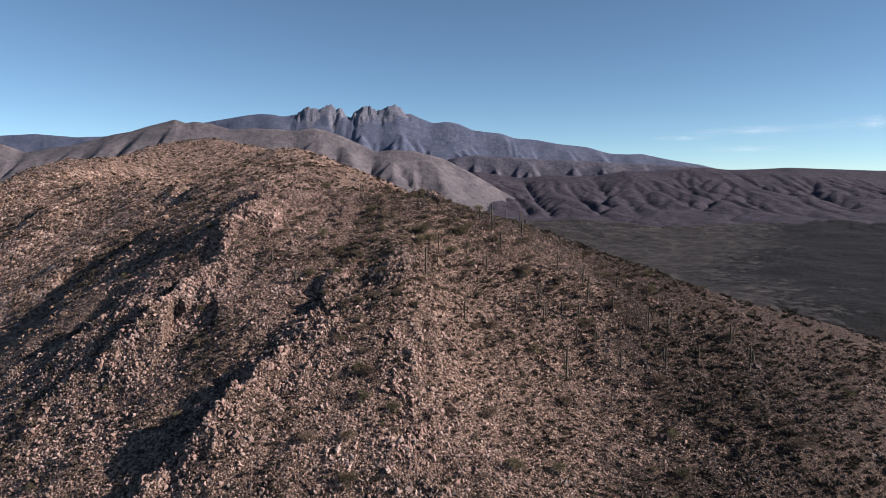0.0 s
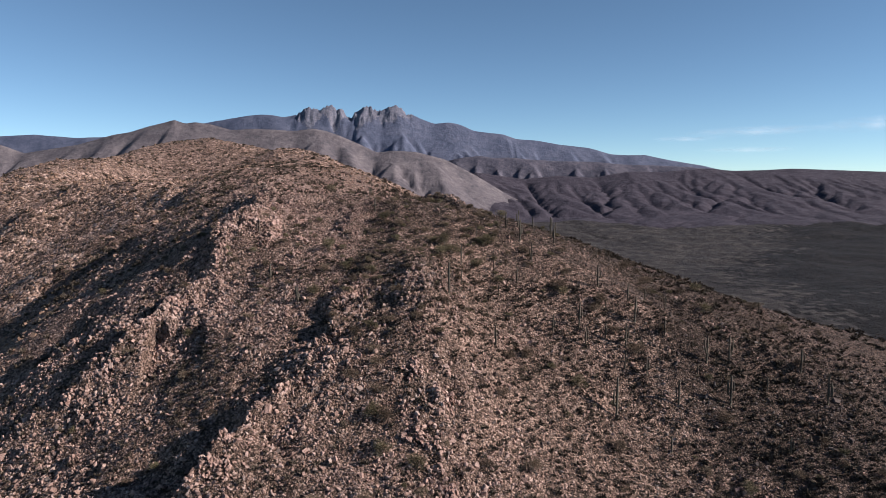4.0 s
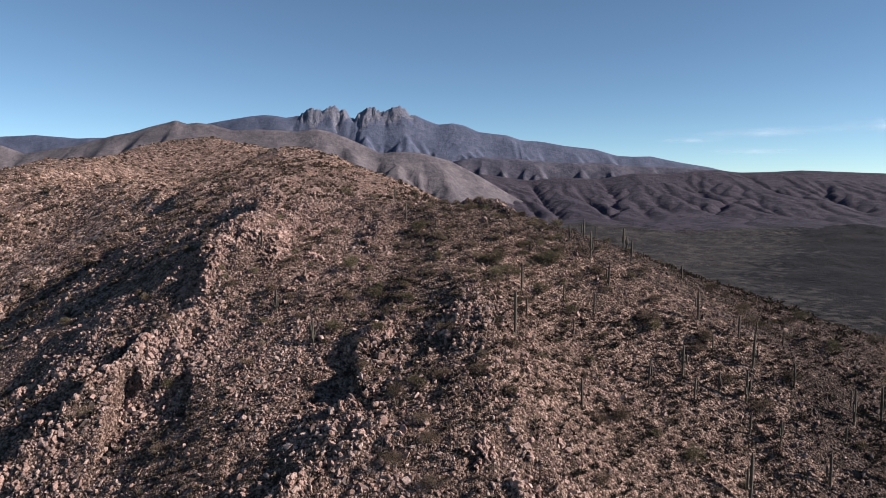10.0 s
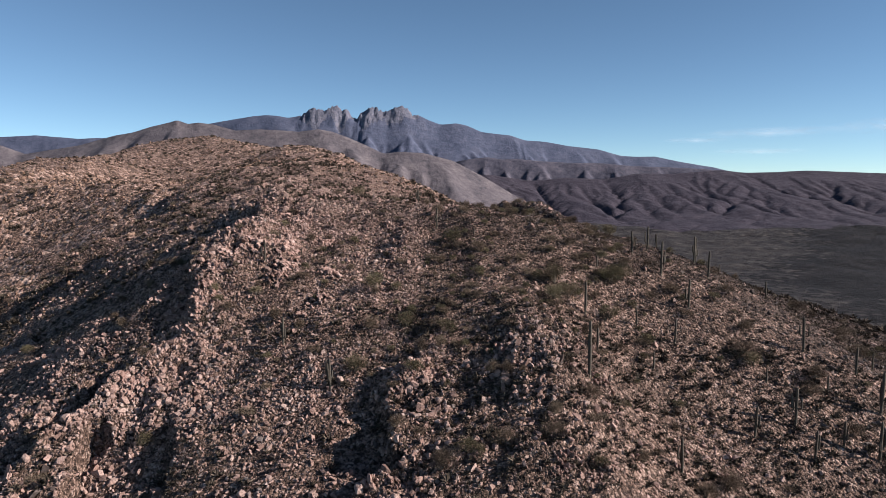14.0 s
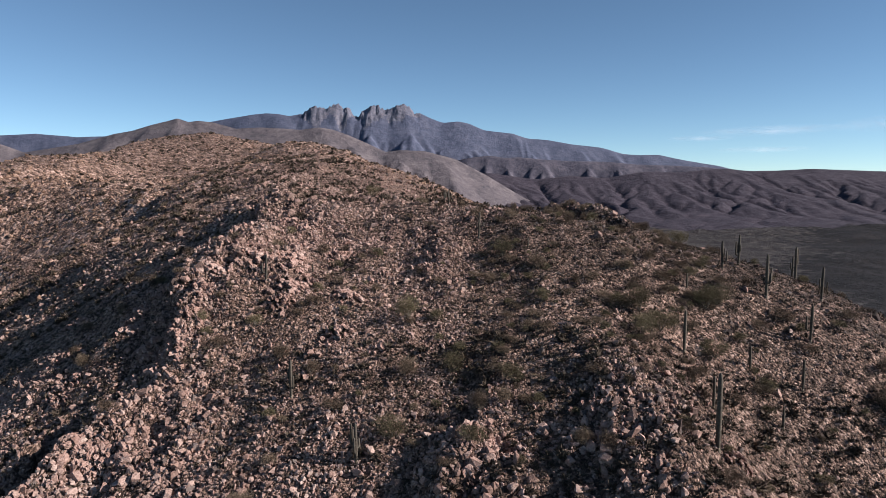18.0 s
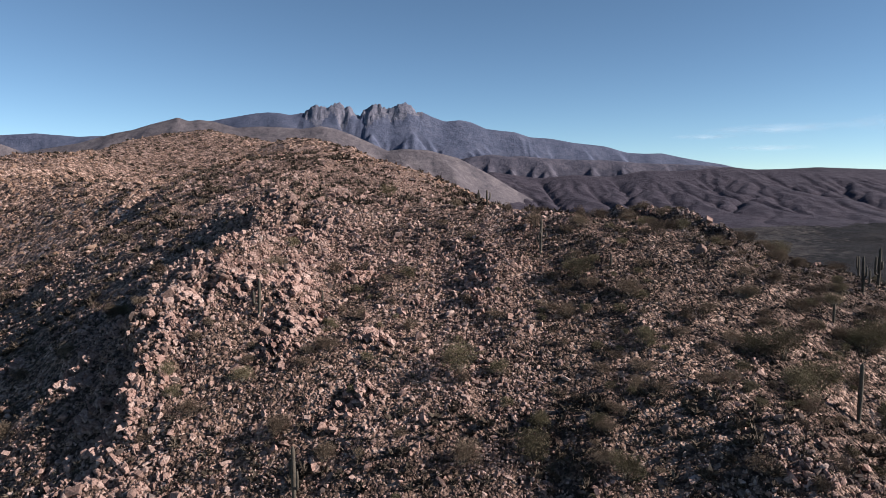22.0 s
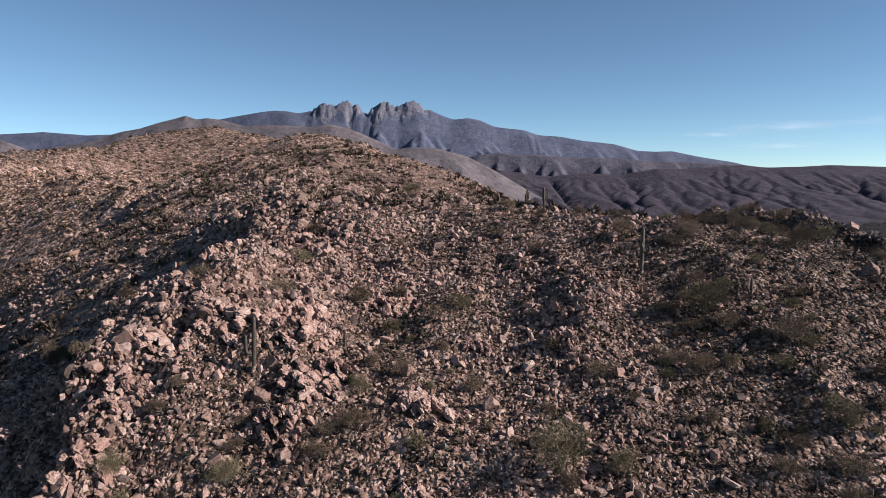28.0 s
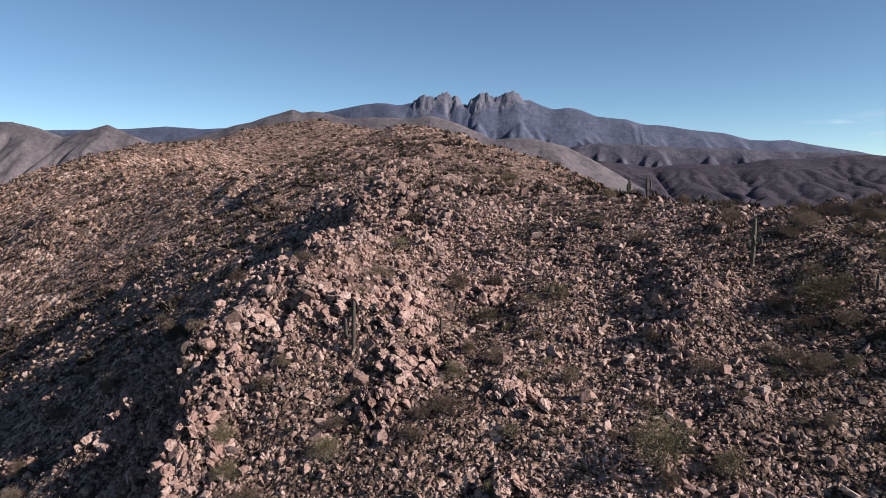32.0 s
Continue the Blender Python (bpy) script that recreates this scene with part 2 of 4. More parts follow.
rib([(-96, 366), (-84, 325), (-72, 283), (-66, 258), (-66, 238), (-69, 229)], 2.6, 16, 18, 0.2)
rib([(-67, 234), (-68, 222), (-69, 213), (-69, 205), (-67, 198)], 2.8, 8, 13, 0.75)
rib([(-74, 203), (-82, 190), (-90, 174), (-100, 163)], 2.8, 10, 14, 0.4)
rib([(-84, 202), (-100, 197), (-126, 193)], 2.2, 8, 10, 0.4)
rib([(-31, 188), (-33, 178), (-35, 170), (-38, 160)], 2.6, 8, 14, 0.4)
rib([(-36, 166), (-39, 158), (-44, 150), (-50, 140), (-61, 128), (-74, 114)], 6.2, 8, 15, 0.45)
rib([(-12, 194), (-10, 185), (-9, 158), (-8, 145), (-6, 120)], 1.2, 9, 18, 0.1)
rib([(-34, 235), (-36, 231), (-37, 228)], 1.3, 3, 5, 0)
rib([(-10, 262), (-6, 255), (-4, 248)], 2.8, 6, 12, 0)
GULLY = [(-190, 560), (-168, 460), (-148, 376), (-152, 350), (-160, 334), (-166, 305), (-176, 270)]
rib(GULLY, -6.0, 30, 26, 0)
rib([(-318, 674), (-303, 590), (-302, 544), (-286, 474), (-300, 400)], 4.0, 22, 30)
rib([(-240, 560), (-225, 500), (-230, 440), (-250, 400)], 5.0, 14, 20)
rib([(62, 214), (68, 208), (76, 200)], 2.0, 5, 8)


def crest_share(x, y):
    """For each place the height that the ribs add, and how close it lies to a crest (0 to 1)."""
    add, near, x0, y0 = np.zeros(np.shape(x)), np.zeros(np.shape(x)), x, y
    broken = np.clip(0.85 + 1.5 * fbm(x, y, 11, 3, 78), 0.25, 1.4)
    warped = x + 4.5 * fbm(x, y, 15, 3, 77), y + 4.5 * fbm(x, y, 15, 3, 79)
    for points, height, west, east, trough in RIBS:
        best, fall = np.zeros(np.shape(add)), np.zeros(np.shape(add))
        x, y = warped if len(points) > 3 else (x0, y0)
        for (ax, ay), (bx, by) in zip(points, points[1:]):
            dx, dy = bx - ax, by - ay
            n = math.hypot(dx, dy)
            t = np.clip(((x - ax) * dx + (y - ay) * dy) / n ** 2, 0, 1)
            px, py = x - ax - t * dx, y - ay - t * dy
            d = np.hypot(px, py)
            side = (px * dy - py * dx) / n  # above 0 to the west of a line that runs south
            w = np.where(side > 0, west, east)
            best = np.maximum(best, np.clip(1 - d / w, 0, 1))
            fall = np.maximum(fall, np.where(side > 0, np.clip(1 - np.maximum(1.2 * west - d, (d - 1.2 * west) * 0.45) / west, 0, 1), 0))
        change = broken * height * (best ** 1.1 - trough * fall * (1 - best))
        add = np.where(np.abs(change) > np.abs(add), change, add)
        near = np.maximum(near, best if height > 0 else 0)
    return add, near


def ground_height(x, y):
    x, y = np.asarray(x, float), np.asarray(y, float)
    z = land(x, y)
    up = np.clip((z + 130) / 80, 0, 1)
    add, near = crest_share(x, y)
    away = np.clip((y - 300) / 150, 0, 1.5)
    z = z + add + up * (away * 3.0 * fbm(x, y, 34, 3, 5) + (0.9 + away) * (fbm(x, y, 13, 3, 9, ridged=True) - 0.4))
    z = z + up * (0.5 + 1.3 * near) * (fbm(x, y, 4.5, 3, 21, 0.55, ridged=True) - 0.4)
    z = z + up * (0.3 + 0.7 * near) * 0.7 * fbm(x, y, 1.9, 2, 25, 0.5, ridged=True)
    z = z + (1 - up) * (22 * fbm(x, y, 260, 3, 15) + 17 * fbm(x, y, 130, 4, 16, 0.55, ridged=True))
    return z


# ---- materials ----
def material(name, roughness=0.9):
    m = bpy.data.materials.new(name)
    m.use_nodes = True
    b = m.node_tree.nodes["Principled BSDF"]
    b.inputs["Roughness"].default_value = roughness
    b.inputs["Specular IOR Level"].default_value = 0.2
    return m, m.node_tree.nodes, m.node_tree.links, b


def ramp_of(nodes, links, value, stops):
    r = nodes.new("ShaderNodeValToRGB")
    while len(r.color_ramp.elements) < len(stops):
        r.color_ramp.elements.new(0.5)
    for e, (p, c) in zip(r.color_ramp.elements, stops):
        e.position, e.color = p, (*c, 1)
    links.new(value, r.inputs[0])
    return r.outputs[0]


def noise_of(nodes, links, scale, detail=4, coords=None, rough=0.6):
    n = nodes.new("ShaderNodeTexNoise")
    n.inputs["Scale"].default_value, n.inputs["Detail"].default_value, n.inputs["Roughness"].default_value = scale, detail, rough
    if coords is not None:
        links.new(coords, n.inputs["Vector"])
    return n.outputs[0]


def earth(name, stops, scale, fine, bump=0.5, dist=0.3):
    m, n, l, b = material(name)
    co = n.new("ShaderNodeTexCoord").outputs["Object"]
    a = noise_of(n, l, scale, 6, co)
    f = noise_of(n, l, fine, 6, co, 0.7)
    mix = n.new("ShaderNodeMath")
    mix.operation = "MULTIPLY_ADD"
    mix.inputs[1].default_value = 0.5
    l.new(a, mix.inputs[0])
    half = n.new("ShaderNodeMath")
    half.operation = "MULTIPLY"
    half.inputs[1].default_value = 0.5
    l.new(f, half.inputs[0])
    l.new(half.outputs[0], mix.inputs[2])
    l.new(ramp_of(n, l, mix.outputs[0], stops), b.inputs["Base Color"])
    bp = n.new("ShaderNodeBump")
    bp.inputs["Strength"].default_value, bp.inputs["Distance"].default_value = bump, dist
    l.new(f, bp.inputs["Height"])
    l.new(bp.outputs[0], b.inputs["Normal"])
    return m


def rubble(name, scales=(1.7, 3.6), light=1.0, dist=0.3):
    """Soil full of small stones: cells of many tones, raised a little, with stains and bare patches."""
    m, n, l, b = material(name)
    co = n.new("ShaderNodeTexCoord").outputs["Object"]
    nz = n.new("ShaderNodeTexNoise")
    nz.inputs["Scale"].default_value = 2.2
    l.new(co, nz.inputs["Vector"])
    add = n.new("ShaderNodeVectorMath")
    add.operation = "MULTIPLY_ADD"
    add.inputs[1].default_value = (0.3, 0.3, 0.3)
    l.new(nz.outputs["Color"], add.inputs[0])
    l.new(co, add.inputs[2])
    tones, bumps = [], []
    for scale in scales:
        v = n.new("ShaderNodeTexVoronoi")
        v.inputs["Scale"].default_value = scale
        l.new(add.outputs[0], v.inputs["Vector"])
        bw = n.new("ShaderNodeSeparateColor")
        l.new(v.outputs["Color"], bw.inputs[0])
        tones.append(bw.outputs[0])
        bumps.append(v.outputs["Distance"])
    mixt = n.new("ShaderNodeMath")
    mixt.operation = "ADD"
    l.new(tones[0], mixt.inputs[0])
    l.new(tones[1], mixt.inputs[1])
    half = n.new("ShaderNodeMath")
    half.operation = "MULTIPLY"
    half.inputs[1].default_value = 0.5
    l.new(mixt.outputs[0], half.inputs[0])
    col = ramp_of(n, l, half.outputs[0], [(p, tuple(light * q for q in c)) for p, c in ((0.25, (0.04, 0.028, 0.023)), (0.5, (0.125, 0.084, 0.068)), (0.7, (0.24, 0.168, 0.139)), (0.9, (0.37, 0.285, 0.25)))])
    stain = ramp_of(n, l, noise_of(n, l, 0.06, 5, co), [(0.36, (0.62, 0.58, 0.55)), (0.6, (1.0, 0.93, 0.88))])
    mul = n.new("ShaderNodeMix")
    mul.data_type, mul.blend_type = "RGBA", "MULTIPLY"
    mul.inputs["Factor"].default_value = 1.0
    l.new(col, mul.inputs["A"])
    l.new(stain, mul.inputs["B"])
    l.new(mul.outputs["Result"], b.inputs["Base Color"])
    s = n.new("ShaderNodeMath")
    s.operation = "MULTIPLY_ADD"
    s.inputs[1].default_value = 2.0
    l.new(bumps[0], s.inputs[0])
    l.new(bumps[1], s.inputs[2])
    bp = n.new("ShaderNodeBump")
    bp.invert = True
    bp.inputs["Strength"].default_value, bp.inputs["Distance"].default_value = 1.0, dist
    l.new(s.outputs[0], bp.inputs["Height"])
    l.new(bp.outputs[0], b.inputs["Normal"])
    return m


M_GROUND = rubble("stony_ground", light=1.3)
# M_EAST is darker gravel: the dim of the eastern slope put into colour
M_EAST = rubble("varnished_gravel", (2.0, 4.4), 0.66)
M_HILL = rubble("tan_hillside", (0.45, 1.0), 1.6, 0.7)
# M_FLAT is near black: shade over the valley put into the scrub colour
M_FLAT = earth("shaded_scrub_flat", [(0.36, (0.004, 0.0035, 0.004)), (0.5, (0.009, 0.0075, 0.0085)), (0.64, (0.022, 0.018, 0.018))], 0.01, 0.08, 1.0, 8)
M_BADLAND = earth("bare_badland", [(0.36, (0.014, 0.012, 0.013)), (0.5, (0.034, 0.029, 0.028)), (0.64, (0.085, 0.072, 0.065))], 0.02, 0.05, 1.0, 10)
# the blue in M_BLUE and M_PALE is distance haze put into base colour
M_BLUE = earth("hazed_granite", [(0.36, (0.056, 0.066, 0.104)), (0.5, (0.08, 0.09, 0.136)), (0.66, (0.118, 0.124, 0.172))], 0.01, 0.03, 0.6, 12)
M_PALE = earth("hazed_pale_granite", [(0.36, (0.085, 0.09, 0.125)), (0.5, (0.135, 0.134, 0.17)), (0.66, (0.235, 0.215, 0.25))], 0.016, 0.05, 0.8, 9)
# brown hillside with air haze mixed into its colour as mauve
M_BROWN = earth("hazed_brown_hill", [(0.36, (0.062, 0.056, 0.066)), (0.5, (0.112, 0.096, 0.105)), (0.66, (0.172, 0.146, 0.152))], 0.012, 0.04, 0.7, 9)
# middle range and foothills: the air's blue veil is in their base colours
M_HAZED = earth("hazed_hill", [(0.36, (0.045, 0.045, 0.065)), (0.5, (0.076, 0.07, 0.092)), (0.66, (0.118, 0.106, 0.128))], 0.01, 0.04, 0.7, 8)
M_DARK = earth("hazed_foothill", [(0.36, (0.026, 0.022, 0.032)), (0.5, (0.044, 0.036, 0.049)), (0.66, (0.07, 0.058, 0.072))], 0.01, 0.04, 0.8, 9)


def sheet(name, xs, ys, zs, mat, label, category, kind="structure"):
    """A sheet of land over a grid of x and y."""
    gx, gy = np.meshgrid(xs, ys)
    co = np.stack([gx, gy, zs], -1).reshape(-1, 3)
    nx, ny = len(xs), len(ys)
    i = (np.arange(ny - 1)[:, None] * nx + np.arange(nx - 1)[None]).ravel()
    quads = np.stack([i, i + 1, i + nx + 1, i + nx], 1)
    me = bpy.data.meshes.new(name)
    me.from_pydata(co, [], quads.tolist())
    me.shade_smooth()
    me.materials.append(mat)
    return tagged(new(name, me), label, category, kind=kind)


def spread(a, b, step, far_a, far_b, grow=1.09):
    """Grid lines step apart from a to b, then wider and wider out to far_a and far_b."""
    mid = list(np.arange(a, b, step))
    lo, hi, s = [], [], step
    p = a
    while p > far_a:
        s *= grow
        p -= s
        lo.append(p)
    s, p = step, mid[-1]
    while p < far_b:
        s *= grow
        p += s
        hi.append(p)
    return np.array(lo[::-1] + mid + hi)


gx = spread(-106, 58, 0.68, -4700, 4700, 1.055)
gy = spread(125, 266, 0.68, -2500, 4700, 1.03)
GX, GY = np.meshgrid(gx, gy)
GZ = ground_height(GX, GY)
ground = sheet("ground", gx, gy, GZ, M_GROUND, "stony brown desert hillside with a rocky ridge", "ground")
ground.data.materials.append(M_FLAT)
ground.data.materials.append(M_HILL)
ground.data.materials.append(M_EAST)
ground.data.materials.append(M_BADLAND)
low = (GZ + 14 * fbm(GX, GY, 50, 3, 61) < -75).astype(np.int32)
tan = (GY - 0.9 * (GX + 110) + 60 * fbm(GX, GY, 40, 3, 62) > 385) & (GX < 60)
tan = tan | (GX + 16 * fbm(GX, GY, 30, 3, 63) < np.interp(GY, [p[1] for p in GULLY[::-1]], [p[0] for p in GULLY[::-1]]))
# faces east of a broken line take the gravel painted for shade
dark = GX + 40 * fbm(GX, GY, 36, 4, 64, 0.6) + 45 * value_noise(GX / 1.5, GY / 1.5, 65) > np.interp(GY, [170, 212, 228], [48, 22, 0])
# east of the fan line the valley's dimness is painted by M_FLAT
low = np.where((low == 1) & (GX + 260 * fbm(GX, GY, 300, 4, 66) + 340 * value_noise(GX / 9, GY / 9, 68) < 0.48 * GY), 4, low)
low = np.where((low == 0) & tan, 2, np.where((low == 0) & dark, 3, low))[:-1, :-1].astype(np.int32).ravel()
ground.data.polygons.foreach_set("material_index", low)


# ---- far ranges ----
def facets(u, period):
    """Straight-sided spurs and gullies, from -1 in the gully to 1 on the spur."""
    return 2 * np.abs(2 * (u / period - np.floor(u / period)) - 1) - 1


def carve(z, held, strength, rounds, blur=0.05):
    """Running water cuts gullies into a slope, round by round; what is held keeps its height."""
    ny, nx = z.shape
    z = z.copy()
    n = nx * ny
    home = np.arange(n).reshape(ny, nx)
    free = (~held).ravel()
    for _ in range(rounds):
        low, fall = home.copy(), np.zeros((ny, nx))
        for dy, dx in ((-1, 0), (0, -1), (0, 1), (-1, -1), (-1, 1), (1, 0), (1, -1), (1, 1)):
            a, b = slice(max(0, -dy), ny - max(0, dy)), slice(max(0, -dx), nx - max(0, dx))
            c, d = slice(max(0, dy), ny - max(0, -dy)), slice(max(0, dx), nx - max(0, -dx))
            s = (z[a, b] - z[c, d]) / math.hypot(dx, dy)
            better = s > fall[a, b]
            fall[a, b] = np.where(better, s, fall[a, b])
            low[a, b] = np.where(better, home[c, d], low[a, b])
        order, to = np.argsort(z, axis=None), low.ravel().tolist()
        order = order.tolist()
        water = [1.0] * n
        for i in reversed(order):
            if to[i] != i:
                water[to[i]] += water[i]
        bite = (strength * np.array(water) ** 0.5 * free).tolist()
        flat = z.ravel().tolist()
        for i in order:
            j = to[i]
            if j != i:
                flat[i] = (flat[i] + bite[i] * flat[j]) / (1 + bite[i])
        z = np.array(flat).reshape(ny, nx)
        soft = z.copy()
        soft[1:-1, 1:-1] += blur * (z[:-2, 1:-1] + z[2:, 1:-1] + z[1:-1, :-2] + z[1:-1, 2:] - 4 * z[1:-1, 1:-1])
        z = np.where(held, z, soft)
    return z


def mountain_range(name, xs, ys, crest, mats, label, spur=300, rough=60, cut=0.1, back=600, seed=1, rise=((0, 0), (1, 1)), crags=None, other=None, basin=0.0):
    """A range along x: crest is the skyline as pairs of x and height; from its foot at the south side it climbs as rise says, cut by gullies."""
    gx, gy = np.meshgrid(xs, ys)
    cx, cz = np.array(crest, float).T
    y0, y1 = ys[0], ys[-1]
    yc = y1 - back
    t = np.clip((gy - y0) / (yc - y0), 0, 1)
    drift = 0.5 * spur * fbm(gx, gy, spur * 2, 3, seed + 3) * (1 - t)
    even = np.array([np.interp(cx + d, cx, cz) for d in np.linspace(-420, 420, 15)]).mean(0)  # the peaks end in a broad slope
    top = np.clip((t - 0.88) / 0.12, 0, 1) if crags else np.clip(1.5 * t - 0.5, 0, 1)
    h = np.interp(gx + drift, cx, even) * (1 - top) + np.interp(gx + drift, cx, cz) * top - VALLEY
    tb = np.clip((y1 - gy) / back, 0, 1)
    ta, tz = np.array(rise, float).T
    prof = np.where(gy < yc, np.interp(t, ta, tz), tb ** 0.8)
    sp = facets(gx + 1.1 * spur * fbm(gx, gy * 0.6, spur * 2.2, 4, seed) + 0.12 * (gy - yc), spur)
    env = np.clip(4.5 * (1 - t), 0, 1) * np.clip(4 * t, 0, 1)
    tall = env * np.clip(h * prof / 200, 0.15, 1.5)
    z = VALLEY - 20 + (h + 20) * prof + rough * tall * (sp + 1.6 * fbm(gx, gy * 0.7, spur * 1.3, 4, seed + 1))
    z = z + (0.25 * rough * env + 0.2) * fbm(gx, gy, 60, 4, seed + 5, 0.6) + basin * env * fbm(gx, gy, 170, 4, seed + 11, 0.6, ridged=True)
    z = carve(z, (gy >= yc) | (gy < ys[2]), cut, 18)
    z = z + 0.12 * rough * env * fbm(gx, gy, 42, 3, seed + 7, 0.6, ridged=True)
    share = None
    if crags:
        west, east, foot, height = crags
        inside = np.clip((gx - west) / 60, 0, 1) * np.clip((east - gx) / 60, 0, 1)
        share = inside * np.clip((h * prof - foot + 90 * fbm(gx, gy * 0.5, 80, 4, seed + 9)) / 70, 0, 1)
        z = z + height * share * (fbm(gx + 0.2 * gy, gy * 0.4, 30, 4, seed + 8, 0.6, ridged=True) - 0.55)
        share = share > 0.4
    elif other:
        share = other(gx, gy)
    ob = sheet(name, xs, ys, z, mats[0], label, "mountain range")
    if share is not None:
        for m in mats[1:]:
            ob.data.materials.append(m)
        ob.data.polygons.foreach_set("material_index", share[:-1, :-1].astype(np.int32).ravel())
    return ob


def skyline(depth, points, eye_x=-23.4, eye_z=80.9):
    """Crest as x and height, from bearings and rises seen at a depth from the middle of the flight."""
    return [(eye_x + (px - 790) * depth / 1196.0, eye_z + (327.5 - py) * depth / 1196.0) for px, py in points]


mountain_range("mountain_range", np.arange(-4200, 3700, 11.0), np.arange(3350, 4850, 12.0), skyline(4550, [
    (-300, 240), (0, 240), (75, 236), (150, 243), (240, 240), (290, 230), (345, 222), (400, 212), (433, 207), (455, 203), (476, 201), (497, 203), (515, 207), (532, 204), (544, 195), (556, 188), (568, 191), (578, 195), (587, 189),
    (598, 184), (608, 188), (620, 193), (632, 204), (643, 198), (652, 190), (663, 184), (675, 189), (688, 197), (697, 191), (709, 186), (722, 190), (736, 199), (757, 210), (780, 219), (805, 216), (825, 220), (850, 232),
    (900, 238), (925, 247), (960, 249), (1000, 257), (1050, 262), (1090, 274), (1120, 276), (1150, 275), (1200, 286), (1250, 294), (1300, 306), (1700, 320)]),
    (M_BLUE, M_PALE), "distant haze-blue granite mountain range with four rocky peaks", 300, 15, 0.035, 250, 1, ((0, 0), (0.3, 0.14), (0.6, 0.4), (0.85, 0.72), (1, 1)), (-1010, -190, 620, 34))
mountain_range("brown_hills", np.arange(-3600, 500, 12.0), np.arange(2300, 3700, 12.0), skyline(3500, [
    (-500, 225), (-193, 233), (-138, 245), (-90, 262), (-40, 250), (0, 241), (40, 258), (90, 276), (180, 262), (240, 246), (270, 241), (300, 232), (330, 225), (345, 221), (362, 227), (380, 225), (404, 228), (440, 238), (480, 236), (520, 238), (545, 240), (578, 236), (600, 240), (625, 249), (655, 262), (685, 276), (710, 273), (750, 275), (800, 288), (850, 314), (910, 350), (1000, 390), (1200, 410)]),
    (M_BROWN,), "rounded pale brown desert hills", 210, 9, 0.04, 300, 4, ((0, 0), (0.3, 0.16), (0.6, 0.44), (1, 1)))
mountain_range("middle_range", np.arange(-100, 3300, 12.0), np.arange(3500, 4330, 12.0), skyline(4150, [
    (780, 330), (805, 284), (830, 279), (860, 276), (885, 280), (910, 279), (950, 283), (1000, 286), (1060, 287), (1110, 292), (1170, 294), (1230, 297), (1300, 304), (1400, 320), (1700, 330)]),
    (M_HAZED,), "low brown range, hazed blue in its colour, before the mountains", 190, 14, 0.05, 150, 12, ((0, 0), (0.5, 0.35), (1, 1)))
# the third material here paints the shade of the valley's east side
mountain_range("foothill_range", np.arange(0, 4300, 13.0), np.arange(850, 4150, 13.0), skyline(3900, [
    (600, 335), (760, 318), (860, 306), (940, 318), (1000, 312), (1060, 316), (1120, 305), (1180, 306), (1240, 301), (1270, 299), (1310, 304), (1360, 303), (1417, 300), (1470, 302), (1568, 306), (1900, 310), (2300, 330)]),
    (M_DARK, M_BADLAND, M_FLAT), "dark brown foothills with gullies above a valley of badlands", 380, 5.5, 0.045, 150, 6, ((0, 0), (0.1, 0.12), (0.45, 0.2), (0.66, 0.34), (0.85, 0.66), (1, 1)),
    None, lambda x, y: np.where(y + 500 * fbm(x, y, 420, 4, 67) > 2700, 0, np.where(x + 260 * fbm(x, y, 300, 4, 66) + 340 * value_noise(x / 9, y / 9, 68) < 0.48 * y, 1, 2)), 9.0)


# ---- thin clouds ----
def cirrus(x, y, z, length, height, tilt):
    """A thin veil of ice cloud, densest in its middle."""
    m, n, l, b = material("thin_cloud", 1.0)
    b.inputs["Base Color"].default_value = (0.9, 0.9, 0.92, 1)
    co = n.new("ShaderNodeTexCoord").outputs["Object"]
    g = n.new("ShaderNodeTexGradient")
    g.gradient_type = "SPHERICAL"
    mp = n.new("ShaderNodeMapping")
    mp.inputs["Scale"].default_value = (1 / length, 0, 1 / height)
    l.new(co, mp.inputs["Vector"])
    l.new(mp.outputs[0], g.inputs["Vector"])
    mq = n.new("ShaderNodeMapping")
    mq.inputs["Scale"].default_value = (2.6 / length, 0, 1.0 / height)
    l.new(co, mq.inputs["Vector"])
    veil = n.new("ShaderNodeMath")
    veil.operation = "MULTIPLY"
    l.new(g.outputs["Fac"], veil.inputs[0])
    l.new(ramp_of(n, l, noise_of(n, l, 1.6, 6, mq.outputs[0]), [(0.34, (0, 0, 0)), (0.8, (0.42, 0.42, 0.42))]), veil.inputs[1])
    l.new(veil.outputs[0], b.inputs["Alpha"])
    bm = bmesh.new()
    bmesh.ops.create_grid(bm, x_segments=24, y_segments=8, size=1.0)
    for v in bm.verts:
        u, w = v.co.x, v.co.y
        v.co = Vector((u * length, 60 * w + 40 * noise.noise(Vector((u * 2, w, 0))), w * height))
    me = bpy.data.meshes.new("cloud")
    bm.to_mesh(me)
    bm.free()
    me.shade_smooth()
    me.materials.append(m)
    ob = new("cloud", me)
    ob.matrix_world = pose(x, y, z, 0, tilt, 0)
    return tagged(ob, "thin white wisp of cirrus cloud in the blue sky", "cloud", "clouds over the ridge")


cirrus(2110, 4600, 425, 520, 40, -2.5)
cirrus(2900, 4600, 475, 420, 60, -5)
cirrus(1620, 4600, 372, 230, 22, -1)
cirrus(2040, 4600, 300, 330, 24, -1)


